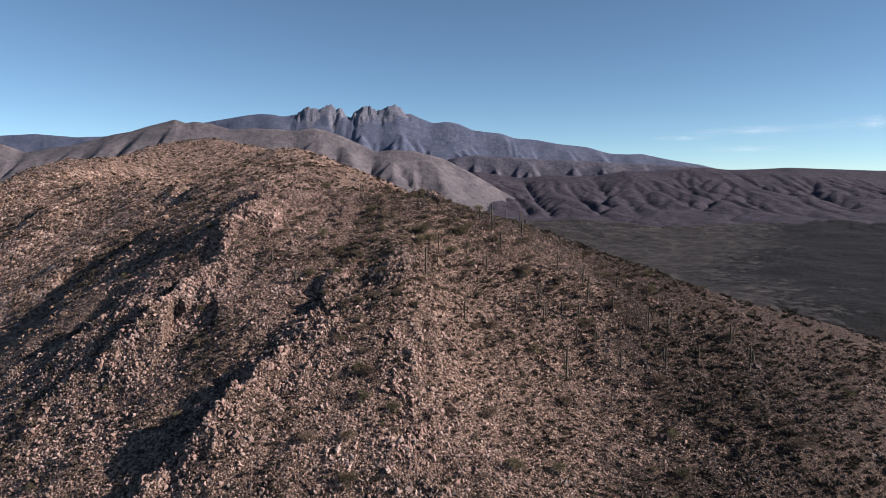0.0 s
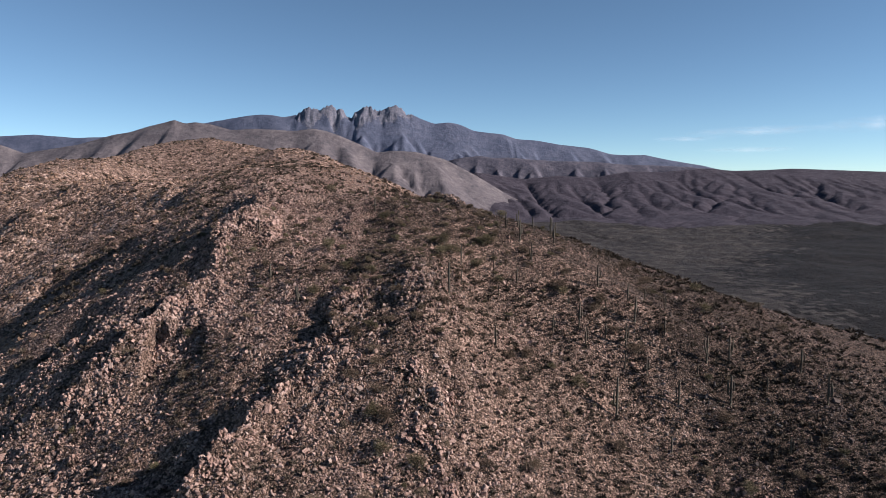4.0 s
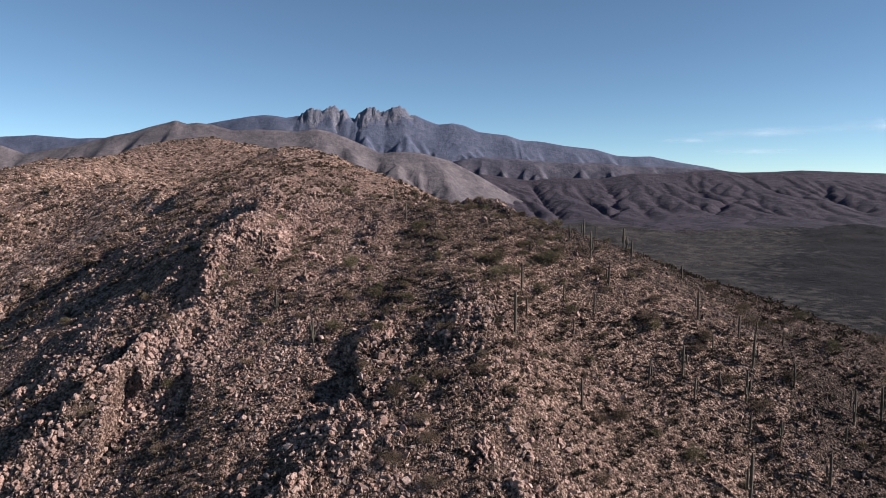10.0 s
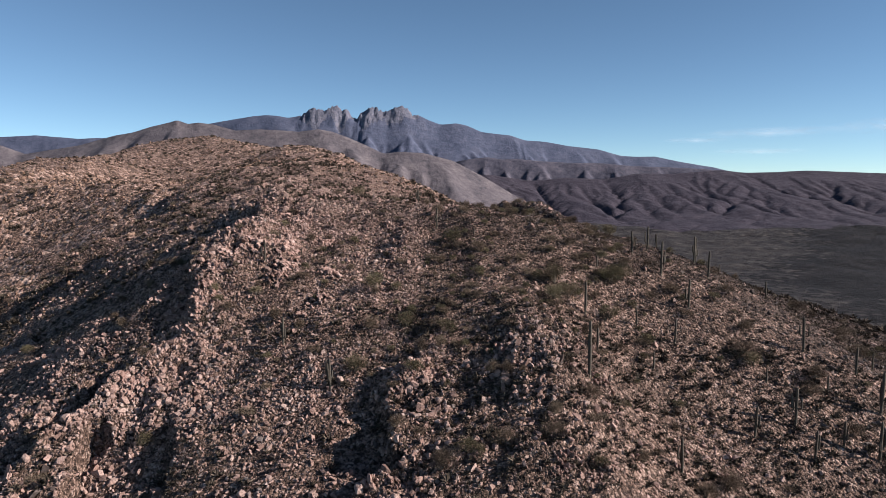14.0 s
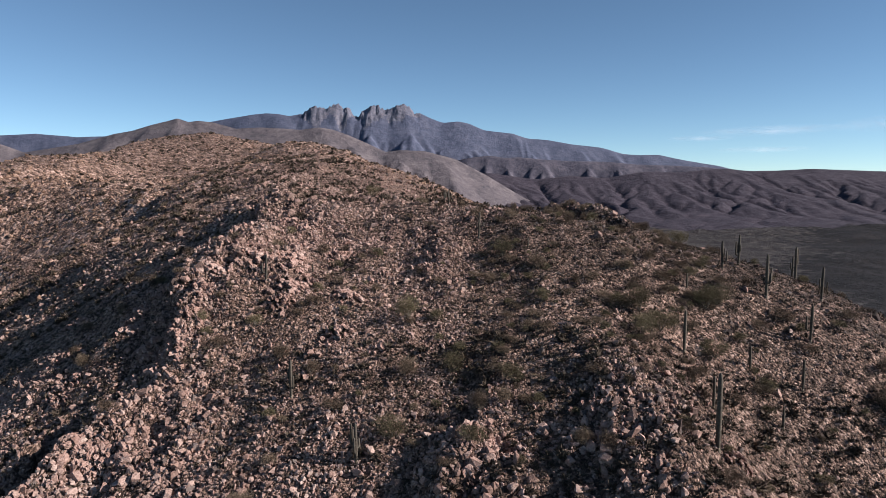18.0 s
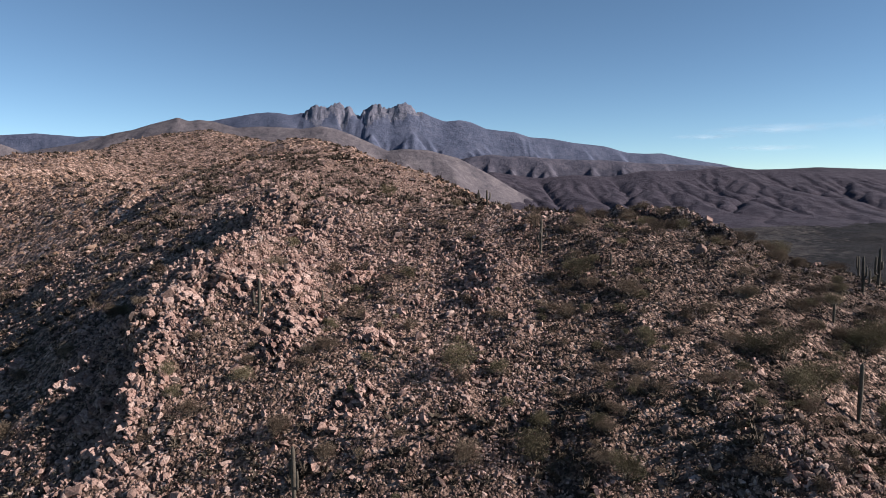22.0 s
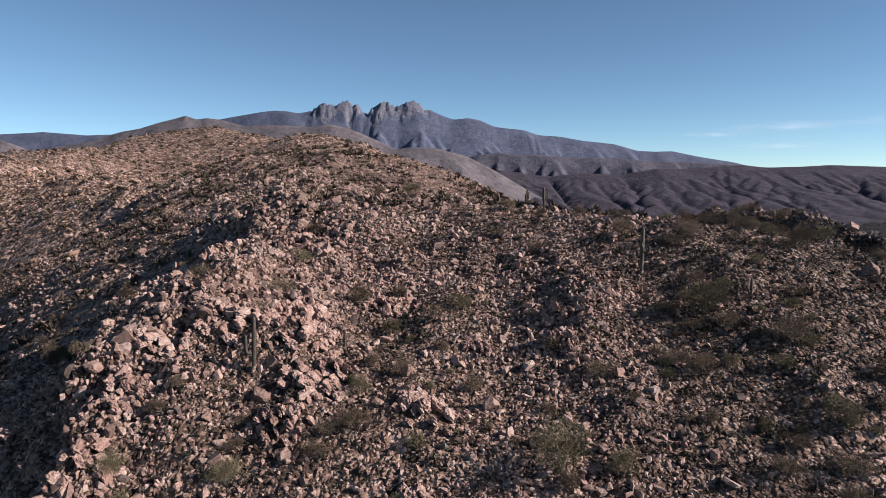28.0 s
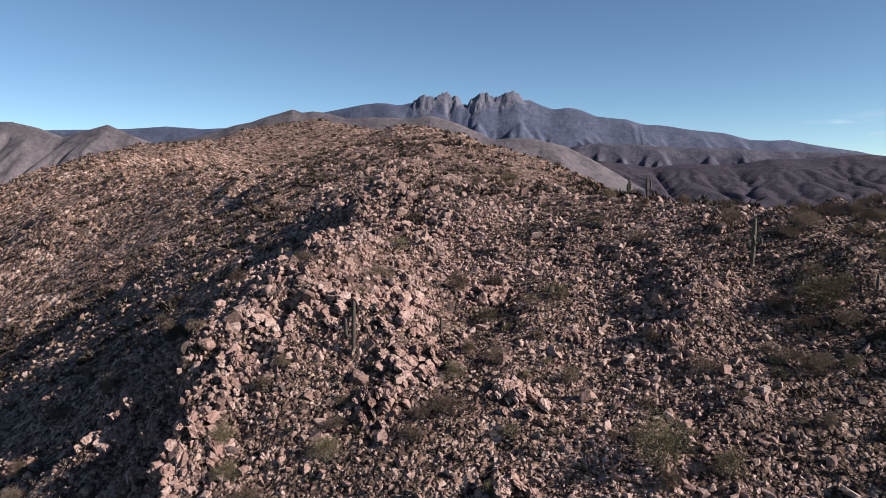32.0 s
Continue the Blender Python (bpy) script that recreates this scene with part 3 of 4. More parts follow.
# ---- rock and plant materials ----
def by_piece(name, stops, fine, islands=True, bump=0.4, dist=0.08, rough=0.92):
    """Colour by the piece, with grain and stains on it."""
    m, n, l, b = material(name, rough)
    co = n.new("ShaderNodeTexCoord").outputs["Object"]
    if islands:
        pick = n.new("ShaderNodeNewGeometry").outputs["Random Per Island"]
    else:
        pick = n.new("ShaderNodeObjectInfo").outputs["Random"]
    stain = noise_of(n, l, 0.09, 4, co)
    grain = noise_of(n, l, fine, 6, co, 0.7)
    s = n.new("ShaderNodeMath")
    s.operation = "MULTIPLY_ADD"
    s.inputs[1].default_value = 0.5
    l.new(pick, s.inputs[0])
    s2 = n.new("ShaderNodeMath")
    s2.operation = "MULTIPLY_ADD"
    s2.inputs[1].default_value = 0.75
    s2.inputs[2].default_value = -0.13
    l.new(stain, s2.inputs[0])
    l.new(s2.outputs[0], s.inputs[2])
    col = ramp_of(n, l, s.outputs[0], stops)
    dark = n.new("ShaderNodeMix")
    dark.data_type, dark.blend_type = "RGBA", "MULTIPLY"
    dark.inputs["Factor"].default_value = 0.8
    l.new(col, dark.inputs["A"])
    l.new(ramp_of(n, l, grain, [(0.38, (0.42, 0.37, 0.35)), (0.58, (1.0, 1.0, 1.0))]), dark.inputs["B"])
    l.new(dark.outputs["Result"], b.inputs["Base Color"])
    bp = n.new("ShaderNodeBump")
    bp.inputs["Strength"].default_value, bp.inputs["Distance"].default_value = bump, dist
    l.new(grain, bp.inputs["Height"])
    l.new(bp.outputs[0], b.inputs["Normal"])
    return m


ROCKS = [(0.1, (0.085, 0.055, 0.048)), (0.24, (0.23, 0.15, 0.125)), (0.46, (0.36, 0.236, 0.197)), (0.68, (0.425, 0.303, 0.26)), (0.9, (0.50, 0.392, 0.345))]
M_SCREE = by_piece("pink_granite_scree", ROCKS, 5.0, True, 0.8, 0.1)
M_TAN = by_piece("tan_granite_stones", [(0.1, (0.085, 0.052, 0.038)), (0.3, (0.19, 0.118, 0.083)), (0.6, (0.30, 0.198, 0.147)), (0.9, (0.40, 0.295, 0.235))], 3.0)
# stones toned dark to stand for shade on the slopes
SHADED_ROCKS = [(0.1, (0.04, 0.032, 0.03)), (0.35, (0.085, 0.064, 0.057)), (0.6, (0.13, 0.10, 0.09)), (0.85, (0.22, 0.185, 0.17))]
M_SHADED = by_piece("varnished_stones", SHADED_ROCKS, 3.0)
M_BOULDER = by_piece("pink_granite_boulder", ROCKS, 3.5, False, 1.0, 0.22)
M_BEDROCK = by_piece("pink_bedrock", [(0.1, (0.17, 0.105, 0.088)), (0.4, (0.36, 0.228, 0.19)), (0.65, (0.45, 0.31, 0.265)), (0.9, (0.52, 0.405, 0.36))], 3.0, False, 0.8, 0.25)
M_TWIG = by_piece("dry_twigs", [(0.2, (0.09, 0.066, 0.048)), (0.5, (0.155, 0.115, 0.083)), (0.8, (0.23, 0.178, 0.127))], 4.0, False)
M_GREEN = by_piece("olive_leaves", [(0.2, (0.092, 0.078, 0.046)), (0.5, (0.142, 0.122, 0.072)), (0.8, (0.2, 0.17, 0.104))], 4.0, False)
M_GOLD = by_piece("yellow_leaves", [(0.2, (0.22, 0.16, 0.05)), (0.8, (0.34, 0.27, 0.08))], 4.0, False)
M_SCRUB = by_piece("scrub", [(0.2, (0.034, 0.026, 0.02)), (0.5, (0.078, 0.06, 0.045)), (0.8, (0.16, 0.128, 0.098))], 4.0)
M_BARK = by_piece("grey_bark", [(0.2, (0.10, 0.085, 0.07)), (0.8, (0.2, 0.17, 0.14))], 9.0, False)
M_CACTUS = by_piece("cactus_skin", [(0.2, (0.07, 0.061, 0.05)), (0.8, (0.12, 0.104, 0.083))], 5.0, False, 0.3, 0.03, 0.7)
M_DEADWOOD = by_piece("dry_cactus_base", [(0.2, (0.16, 0.13, 0.10)), (0.8, (0.26, 0.22, 0.17))], 7.0, False)


# ---- rocks in thousands ----
def mesh_of(name, verts, tris, mat, smooth=False):
    """A mesh from arrays of corners and triangles."""
    me = bpy.data.meshes.new(name)
    me.vertices.add(len(verts))
    me.vertices.foreach_set("co", np.ascontiguousarray(verts, np.float32).ravel())
    me.loops.add(tris.size)
    me.loops.foreach_set("vertex_index", np.ascontiguousarray(tris, np.int32).ravel())
    me.polygons.add(len(tris))
    me.polygons.foreach_set("loop_start", np.arange(0, tris.size, 3, dtype=np.int32))
    me.update(calc_edges=True)
    me.polygons.foreach_set("use_smooth", np.full(len(tris), smooth))
    me.materials.append(mat)
    return me


rng = np.random.default_rng(7)


def hull_block(points):
    bm = bmesh.new()
    for p in points:
        bm.verts.new(p)
    out = bmesh.ops.convex_hull(bm, input=bm.verts)
    junk = list({e for e in out["geom_interior"] + out["geom_unused"] if isinstance(e, bmesh.types.BMVert)})
    bmesh.ops.delete(bm, geom=junk, context="VERTS")
    bmesh.ops.triangulate(bm, faces=bm.faces)
    bm.verts.index_update()
    v = np.array([q.co[:] for q in bm.verts])
    f = np.array([[q.index for q in face.verts] for face in bm.faces])
    bm.free()
    return v, f


BLOCKS = []
CORNERS = np.array([(i, j, k) for i in (-1, 1) for j in (-1, 1) for k in (-1, 1)], float)
for k in range(30):
    if k % 7:  # worn stone
        p = rng.normal(size=(14, 3))
        p = 1.25 * p / np.linalg.norm(p, axis=1, keepdims=True)
    elif k % 3 == 0:  # split wedge
        p = np.array([(-1, -1, -1), (1, -1, -1), (0, 1, -1), (-1, -1, 1), (1, -1, 1), (0, 1, 1)], float)
    else:  # block, with one corner broken off
        p = CORNERS if k % 3 == 1 else np.delete(CORNERS, rng.integers(4, 8), 0)
    p = p * (1 + (0.16 if k % 7 else 0.26) * rng.normal(size=p.shape).clip(-1.6, 1.6))
    BLOCKS.append(hull_block(p * 0.4 * np.array([1.0, 0.6 + 0.35 * rng.random(), 0.55 + 0.4 * rng.random()])))


def turns(n, lean):
    """n random rotations: any heading, leaning by up to about lean radians."""
    a, b, c = rng.uniform(0, 2 * np.pi, n), rng.normal(0, lean, n), rng.normal(0, lean, n)
    ca, sa, cb, sb, cc, sc = np.cos(a), np.sin(a), np.cos(b), np.sin(b), np.cos(c), np.sin(c)
    one, nil = np.ones(n), np.zeros(n)
    Z = np.stack([ca, -sa, nil, sa, ca, nil, nil, nil, one], 1).reshape(-1, 3, 3)
    X = np.stack([one, nil, nil, nil, cb, -sb, nil, sb, cb], 1).reshape(-1, 3, 3)
    Y = np.stack([cc, nil, sc, nil, one, nil, -sc, nil, cc], 1).reshape(-1, 3, 3)
    return X @ Y @ Z


def lie(x, y):
    """Height of the ground sheet at many places, between its grid lines."""
    i = np.clip(np.searchsorted(gx, x) - 1, 0, len(gx) - 2)
    j = np.clip(np.searchsorted(gy, y) - 1, 0, len(gy) - 2)
    u, v = (x - gx[i]) / (gx[i + 1] - gx[i]), (y - gy[j]) / (gy[j + 1] - gy[j])
    return (GZ[j, i] * (1 - u) + GZ[j, i + 1] * u) * (1 - v) + (GZ[j + 1, i] * (1 - u) + GZ[j + 1, i + 1] * u) * v


def strew(name, xy, size, shapes, mat, label, category, lean=0.6, sink=0.2, stretch=None):
    """Many pieces on the ground, joined in one mesh."""
    n = len(xy)
    z = lie(xy[:, 0], xy[:, 1])
    rot = turns(n, lean)
    pick = rng.integers(0, len(shapes), n)
    vs, ts, base = [], [], 0
    for k, (v, f) in enumerate(shapes):
        i = np.nonzero(pick == k)[0]
        if not len(i):
            continue
        local = v[None] * (size[i, None, None] if stretch is None else size[i, None, None] * stretch[i, None, :])
        w = np.einsum("nij,nvj->nvi", rot[i], local)
        w[:, :, 0] += xy[i, 0, None]
        w[:, :, 1] += xy[i, 1, None]
        w[:, :, 2] += (z[i] + sink * size[i])[:, None]
        vs.append(w.reshape(-1, 3))
        ts.append((f[None] + (base + np.arange(len(i)) * len(v))[:, None, None]).reshape(-1, 3))
        base += len(i) * len(v)
    me = mesh_of(name, np.concatenate(vs), np.concatenate(ts), mat)
    return tagged(new(name, me), label, category, kind="stuff")


def plateau(x, y):
    """The flat shoulder east of the crest, with more soil and scrub than stones."""
    return np.exp(-((x + 12) / 25) ** 2 - ((y - 220) / 30) ** 2)


def rockiness(x, y):
    add, near = crest_share(x, y)
    return np.clip(0.70 + 1.4 * fbm(x, y, 12, 4, 41, 0.65) + 0.35 * near - 0.003 * np.clip(x + 30, 0, 80) - 0.4 * plateau(x, y), 0.14, 1.0)


def scatter(n, x0, x1, y0, y1, share):
    p = np.stack([rng.uniform(x0, x1, n), rng.uniform(y0, y1, n)], 1)
    return p[rng.random(n) < share(p[:, 0], p[:, 1])]


def gully_x(y):
    return np.interp(y, [p[1] for p in GULLY[::-1]], [p[0] for p in GULLY[::-1]])


def shade_share(x, y):
    """Share of shade-toned stones: few on the crest, most on eastern and western slopes."""
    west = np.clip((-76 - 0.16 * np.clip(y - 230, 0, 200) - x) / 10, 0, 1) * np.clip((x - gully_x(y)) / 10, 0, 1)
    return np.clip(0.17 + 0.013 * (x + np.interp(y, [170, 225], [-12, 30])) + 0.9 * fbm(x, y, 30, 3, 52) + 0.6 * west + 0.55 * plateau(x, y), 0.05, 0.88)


def rock_field(name, n, area, median, spread_, big, label, mat=None):
    xy = scatter(n, *area, rockiness)
    near = crest_share(xy[:, 0], xy[:, 1])[1]
    size = median * np.exp(spread_ * rng.normal(size=len(xy))) * (1 + 0.25 * near) * (1 - 0.35 * plateau(xy[:, 0], xy[:, 1]))
    size = np.clip(size, 0.1, big)
    st = np.stack([rng.uniform(0.8, 1.3, len(xy)), rng.uniform(0.6, 1.1, len(xy)), rng.uniform(0.6, 1.25, len(xy)) * (1 + 0.5 * near)], 1)
    dark = rng.random(len(xy)) < shade_share(xy[:, 0], xy[:, 1])
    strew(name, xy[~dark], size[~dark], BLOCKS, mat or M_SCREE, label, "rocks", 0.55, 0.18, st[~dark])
    strew("varnished_" + name, xy[dark], size[dark], BLOCKS, M_SHADED, "dark stones with slope shade in their colour among the " + name.replace("_", " "), "rocks", 0.55, 0.18, st[dark])


rock_field("scree", 92000, (-98, 0, 190, 260), 0.2, 0.6, 0.95, "pink and grey broken granite covering the crest")
rock_field("slope_stones", 92000, (-130, 110, 112, 262), 0.28, 0.58, 1.15, "pink and grey stones strewn over the slope")
rock_field("ridge_stones", 42000, (-170, 80, 262, 420), 0.44, 0.5, 1.6, "pale stones strewn over the upper ridge")
rock_field("hill_stones", 24000, (-480, 20, 400, 900), 0.95, 0.45, 3.0, "tan stones strewn over the far hill", M_TAN)
rock_field("flank_stones", 15000, (-420, -120, 200, 480), 0.8, 0.45, 2.4, "tan stones strewn over the side slope", M_TAN)
rock_field("slope_boulders", 22000, (-112, 150, 100, 200), 0.58, 0.4, 1.5, "pink and grey boulders strewn over the lower slope")


# ---- scrub in thousands ----
def tuft(n, flat, seed):
    """A clump of n thin upright leaves."""
    r = np.random.default_rng(seed)
    d = r.normal(size=(n, 3))
    d[:, 2] = np.abs(d[:, 2]) * flat
    d /= np.linalg.norm(d, axis=1, keepdims=True)
    side = np.cross(d, r.normal(size=(n, 3)))
    side /= np.linalg.norm(side, axis=1, keepdims=True)
    root = d * r.uniform(0.02, 0.28, (n, 1))
    tip = d * r.uniform(0.38, 0.55, (n, 1)) + r.normal(0, 0.05, (n, 3))
    v = np.stack([root - side * 0.085, root + side * 0.085, tip], 1).reshape(-1, 3)
    return v, np.arange(3 * n).reshape(-1, 3)


TUFTS = [tuft(12, 0.9, 100 + k) for k in range(5)]
CLUMPS = [tuft(28, 0.8, 200 + k) for k in range(6)]


def brushiness(x, y):
    return np.clip(0.5 - 1.1 * fbm(x, y, 12, 4, 41, 0.65) + 0.6 * fbm(x, y, 40, 2, 43) + np.clip((x + 45) / 90, 0, 0.4) + 0.7 * plateau(x, y), 0.05, 1)


def scrub(name, n, area, median, shapes, label, big=3.0):
    xy = scatter(n, *area, brushiness)
    size = np.clip(median * np.exp(0.4 * rng.normal(size=len(xy))), 0.25, big)
    strew(name, xy, size, shapes, M_SCRUB, label, "scrub", 0.25, 0.05)


scrub("bursage", 52000, (-110, 95, 118, 262), 0.62, TUFTS, "low dry grey-brown scrub between the stones", 1.5)
scrub("slope_scrub", 13500, (-112, 150, 100, 210), 1.1, CLUMPS, "dark dry scrub dotting the lower slope", 2.2)
scrub("ridge_scrub", 8000, (-170, 110, 262, 430), 1.7, CLUMPS, "dark brown scrub on the upper ridge")
scrub("hill_scrub", 9000, (-480, 60, 400, 900), 2.6, CLUMPS, "olive scrub dotting the far hill", 5.0)
scrub("flank_scrub", 5000, (-420, -100, 130, 480), 2.0, CLUMPS, "dark scrub on the side slope", 4.0)
scrub("valley_scrub", 16000, (120, 1500, 250, 2100), 5.0, TUFTS, "dark creosote scrub on the valley floor", 9.0)
scrub("east_scrub", 5000, (60, 260, 60, 420), 2.0, CLUMPS, "dark scrub on the lower slope", 4.0)


# ---- single boulders ----
def boulder_mesh(seed):
    r = np.random.default_rng(seed)
    bm = bmesh.new()
    bmesh.ops.create_icosphere(bm, subdivisions=3, radius=0.62)
    for k in range(11):
        n = Vector(r.normal(size=3)).normalized()
        d = r.uniform(0.3, 0.46)
        for v in bm.verts:
            over = v.co.dot(n) - d
            if over > 0:
                v.co -= n * over * 0.94
    for v in bm.verts:
        v.co += v.co.normalized() * 0.035 * noise.noise(v.co * 4 + Vector((seed, 0, 0)))
        v.co.z *= 0.85
    me = bpy.data.meshes.new("boulder")
    bm.to_mesh(me)
    bm.free()
    me.materials.append(M_BOULDER)
    return me


BOULDERS = [boulder_mesh(300 + k) for k in range(10)]


def on_ground(x, y):
    return float(lie(np.array([x]), np.array([y]))[0])


def boulder(x, y, size, k, label="pink-grey weathered granite boulder among broken stones", slim=1.0):
    ob = new("boulder", BOULDERS[k % len(BOULDERS)])
    r = random.Random(k * 17 + 3)
    ob.matrix_world = pose(x, y, on_ground(x, y) + 0.16 * size, r.uniform(-25, 25), r.uniform(-25, 25), r.uniform(0, 360)) @ Matrix.Diagonal((size * r.uniform(0.9, 1.25), size * r.uniform(0.65, 0.95), size * r.uniform(0.75, 1.1) * slim, 1))
    return tagged(ob, label, "boulder", "boulders on the ridge")


spots = scatter(2600, -98, 10, 130, 262, lambda x, y: np.clip(crest_share(x, y)[1] * 1.2 - 0.35, 0.02, 1))
for k, (bx, by) in enumerate(spots[:200]):
    boulder(bx, by, 0.5 + 0.8 * random.random() ** 2, k, slim=1.0 + 0.5 * random.random())
boulder(-64.5, 226.5, 1.5, 3, "smooth pale grey boulder on the crest")
boulder(-58.5, 220.5, 1.6, 5, "large rounded pink boulder on the crest")
boulder(-40.5, 155.5, 2.2, 1, "pale rounded boulder on the tip of the spur")
boulder(-57.0, 228.0, 2.4, 6, "large pink slab leaning on the crest")


# ---- outcrops of upright slabs ----
def slab_mesh(seed):
    """A jagged upright slab of bedrock about one metre high."""
    r = np.random.default_rng(seed)
    bm = bmesh.new()
    bmesh.ops.create_cube(bm, size=1.0)
    bmesh.ops.subdivide_edges(bm, edges=bm.edges[:], cuts=5, use_grid_fill=True)
    for k in range(10):
        n = Vector(r.normal(size=3)).normalized()
        d = r.uniform(0.34, 0.5)
        for v in bm.verts:
            over = v.co.dot(n) - d
            if over > 0:
                v.co -= n * over * 0.9
    for v in bm.verts:
        w = Vector((v.co.x * 0.85, v.co.y * 0.55, v.co.z * 1.05))
        crack = 0.2 * abs(noise.noise(Vector((v.co.x * 4, v.co.y * 4, v.co.z * 1.2 + seed)))) + 0.12 * noise.noise(v.co * 7 + Vector((seed, 0, 0)))
        v.co = w - v.co.normalized() * crack
    bmesh.ops.triangulate(bm, faces=bm.faces)
    me = bpy.data.meshes.new("slab")
    bm.to_mesh(me)
    bm.free()
    me.materials.append(M_BEDROCK)
    return me


SLABS = [slab_mesh(700 + k) for k in range(9)]


def outcrop(x, y, size, seed):
    r = random.Random(seed)
    base = new("rock_outcrop")
    z0 = on_ground(x, y)
    base.location = (x, y, z0)
    head, dip = r.uniform(60, 115), r.uniform(22, 42)
    for k in range(r.randint(20, 27)):
        q, t = r.random() ** 0.6, r.uniform(0, 2 * math.pi)
        dx, dy = 1.25 * size * q * math.cos(t), 0.95 * size * q * math.sin(t)
        s = size * r.uniform(0.3, 0.58)
        ob = new("slab", SLABS[r.randrange(len(SLABS))])
        ob.parent = base
        ob.matrix_basis = pose(dx, dy, on_ground(x + dx, y + dy) - z0 + 0.3 * size * (1 - q * q) - 0.02 * s, -dip + r.gauss(0, 8), r.gauss(0, 9), head + r.gauss(0, 12)) @ Matrix.Diagonal((s * r.uniform(1.0, 1.7), s * r.uniform(0.6, 1.1), s * r.uniform(0.6, 1.0), 1))
    return tagged(base, "fractured outcrop of leaning pink granite slabs", "rock", "outcrops on the ridge")


crags = scatter(5200, -112, 10, 125, 262, lambda x, y: np.clip(crest_share(x, y)[1] * 1.2 - 0.5, 0, 1) + 0.06 * (np.abs(x + 56) < 22) * (y > 192))
for k, (ox, oy) in enumerate(crags[:88]):
    outcrop(ox, oy, 0.8 + 1.5 * random.random() ** 2, 800 + k)
for k, (ox, oy, size) in enumerate([(-65.3, 231.4, 2.0), (-57.6, 230.2, 2.3), (-53.5, 222.7, 1.9), (-50.7, 235.3, 1.7), (-68.1, 220.5, 1.9), (-56.3, 217.8, 1.8), (-47.4, 219.8, 1.7), (-64.4, 254.2, 1.9), (-46.3, 218.8, 1.9), (-49.7, 235.8, 1.6), (-67.8, 214.0, 2.0), (-78.6, 218.7, 2.0), (-56.2, 226.0, 2.2), (-53.5, 221.4, 1.8), (-55.8, 221.0, 1.8), (-69.1, 210.6, 2.0), (-47.5, 211.9, 1.8), (-50.8, 235.3, 1.6), (-71.3, 277.2, 1.8), (-125.6, 461.9, 3.0), (-113.8, 455.0, 2.6), (-36, 231, 1.0), (-34.5, 235, 0.9), (-37, 227.5, 0.9), (-8, 257, 1.2), (-6, 255, 1.0), (-57, 227, 1.3), (-56, 230, 1.1), (66, 209, 1.6), (70, 206, 1.4), (-48, 236, 0.9), (-62, 245, 1.1), (-64, 252, 1.2)]):
    outcrop(ox, oy, size, 900 + k)


flank = scatter(90, -104, -73, 198, 266, rockiness)
for k, (ox, oy) in enumerate(flank[:26]):
    outcrop(ox, oy, 1.1 + 0.9 * random.random(), 1000 + k)


# ---- saguaros ----
def part(name, bm, mat, parent, label="", smooth=True):
    me = bpy.data.meshes.new(name)
    bm.to_mesh(me)
    bm.free()
    me.materials.append(mat)
    if smooth:
        me.shade_smooth()
    ob = new(name, me)
    ob.parent = parent
    return tagged(ob, label) if label else ob


def fluted(path, radii, ribs=11):
    """A ribbed column along a path."""
    bm = bmesh.new()
    rings, n = [], ribs * 2
    for k, (p, r) in enumerate(zip(path, radii)):
        p = Vector(p)
        ahead = (Vector(path[min(k + 1, len(path) - 1)]) - Vector(path[max(k - 1, 0)])).normalized()
        a = ahead.cross(Vector((0.3, 1, 0.1))).normalized()
        b = ahead.cross(a)
        rings.append([bm.verts.new(p + (a * math.cos(t) + b * math.sin(t)) * r * (1 if j % 2 else 0.8)) for j, t in ((j, 2 * math.pi * j / n) for j in range(n))])
    for lo, hi in zip(rings, rings[1:]):
        for j in range(n):
            bm.faces.new((lo[j], lo[(j + 1) % n], hi[(j + 1) % n], hi[j]))
    bm.faces.new(rings[0][::-1])
    bm.faces.new(rings[-1])
    bmesh.ops.recalc_face_normals(bm, faces=bm.faces)
    return bm


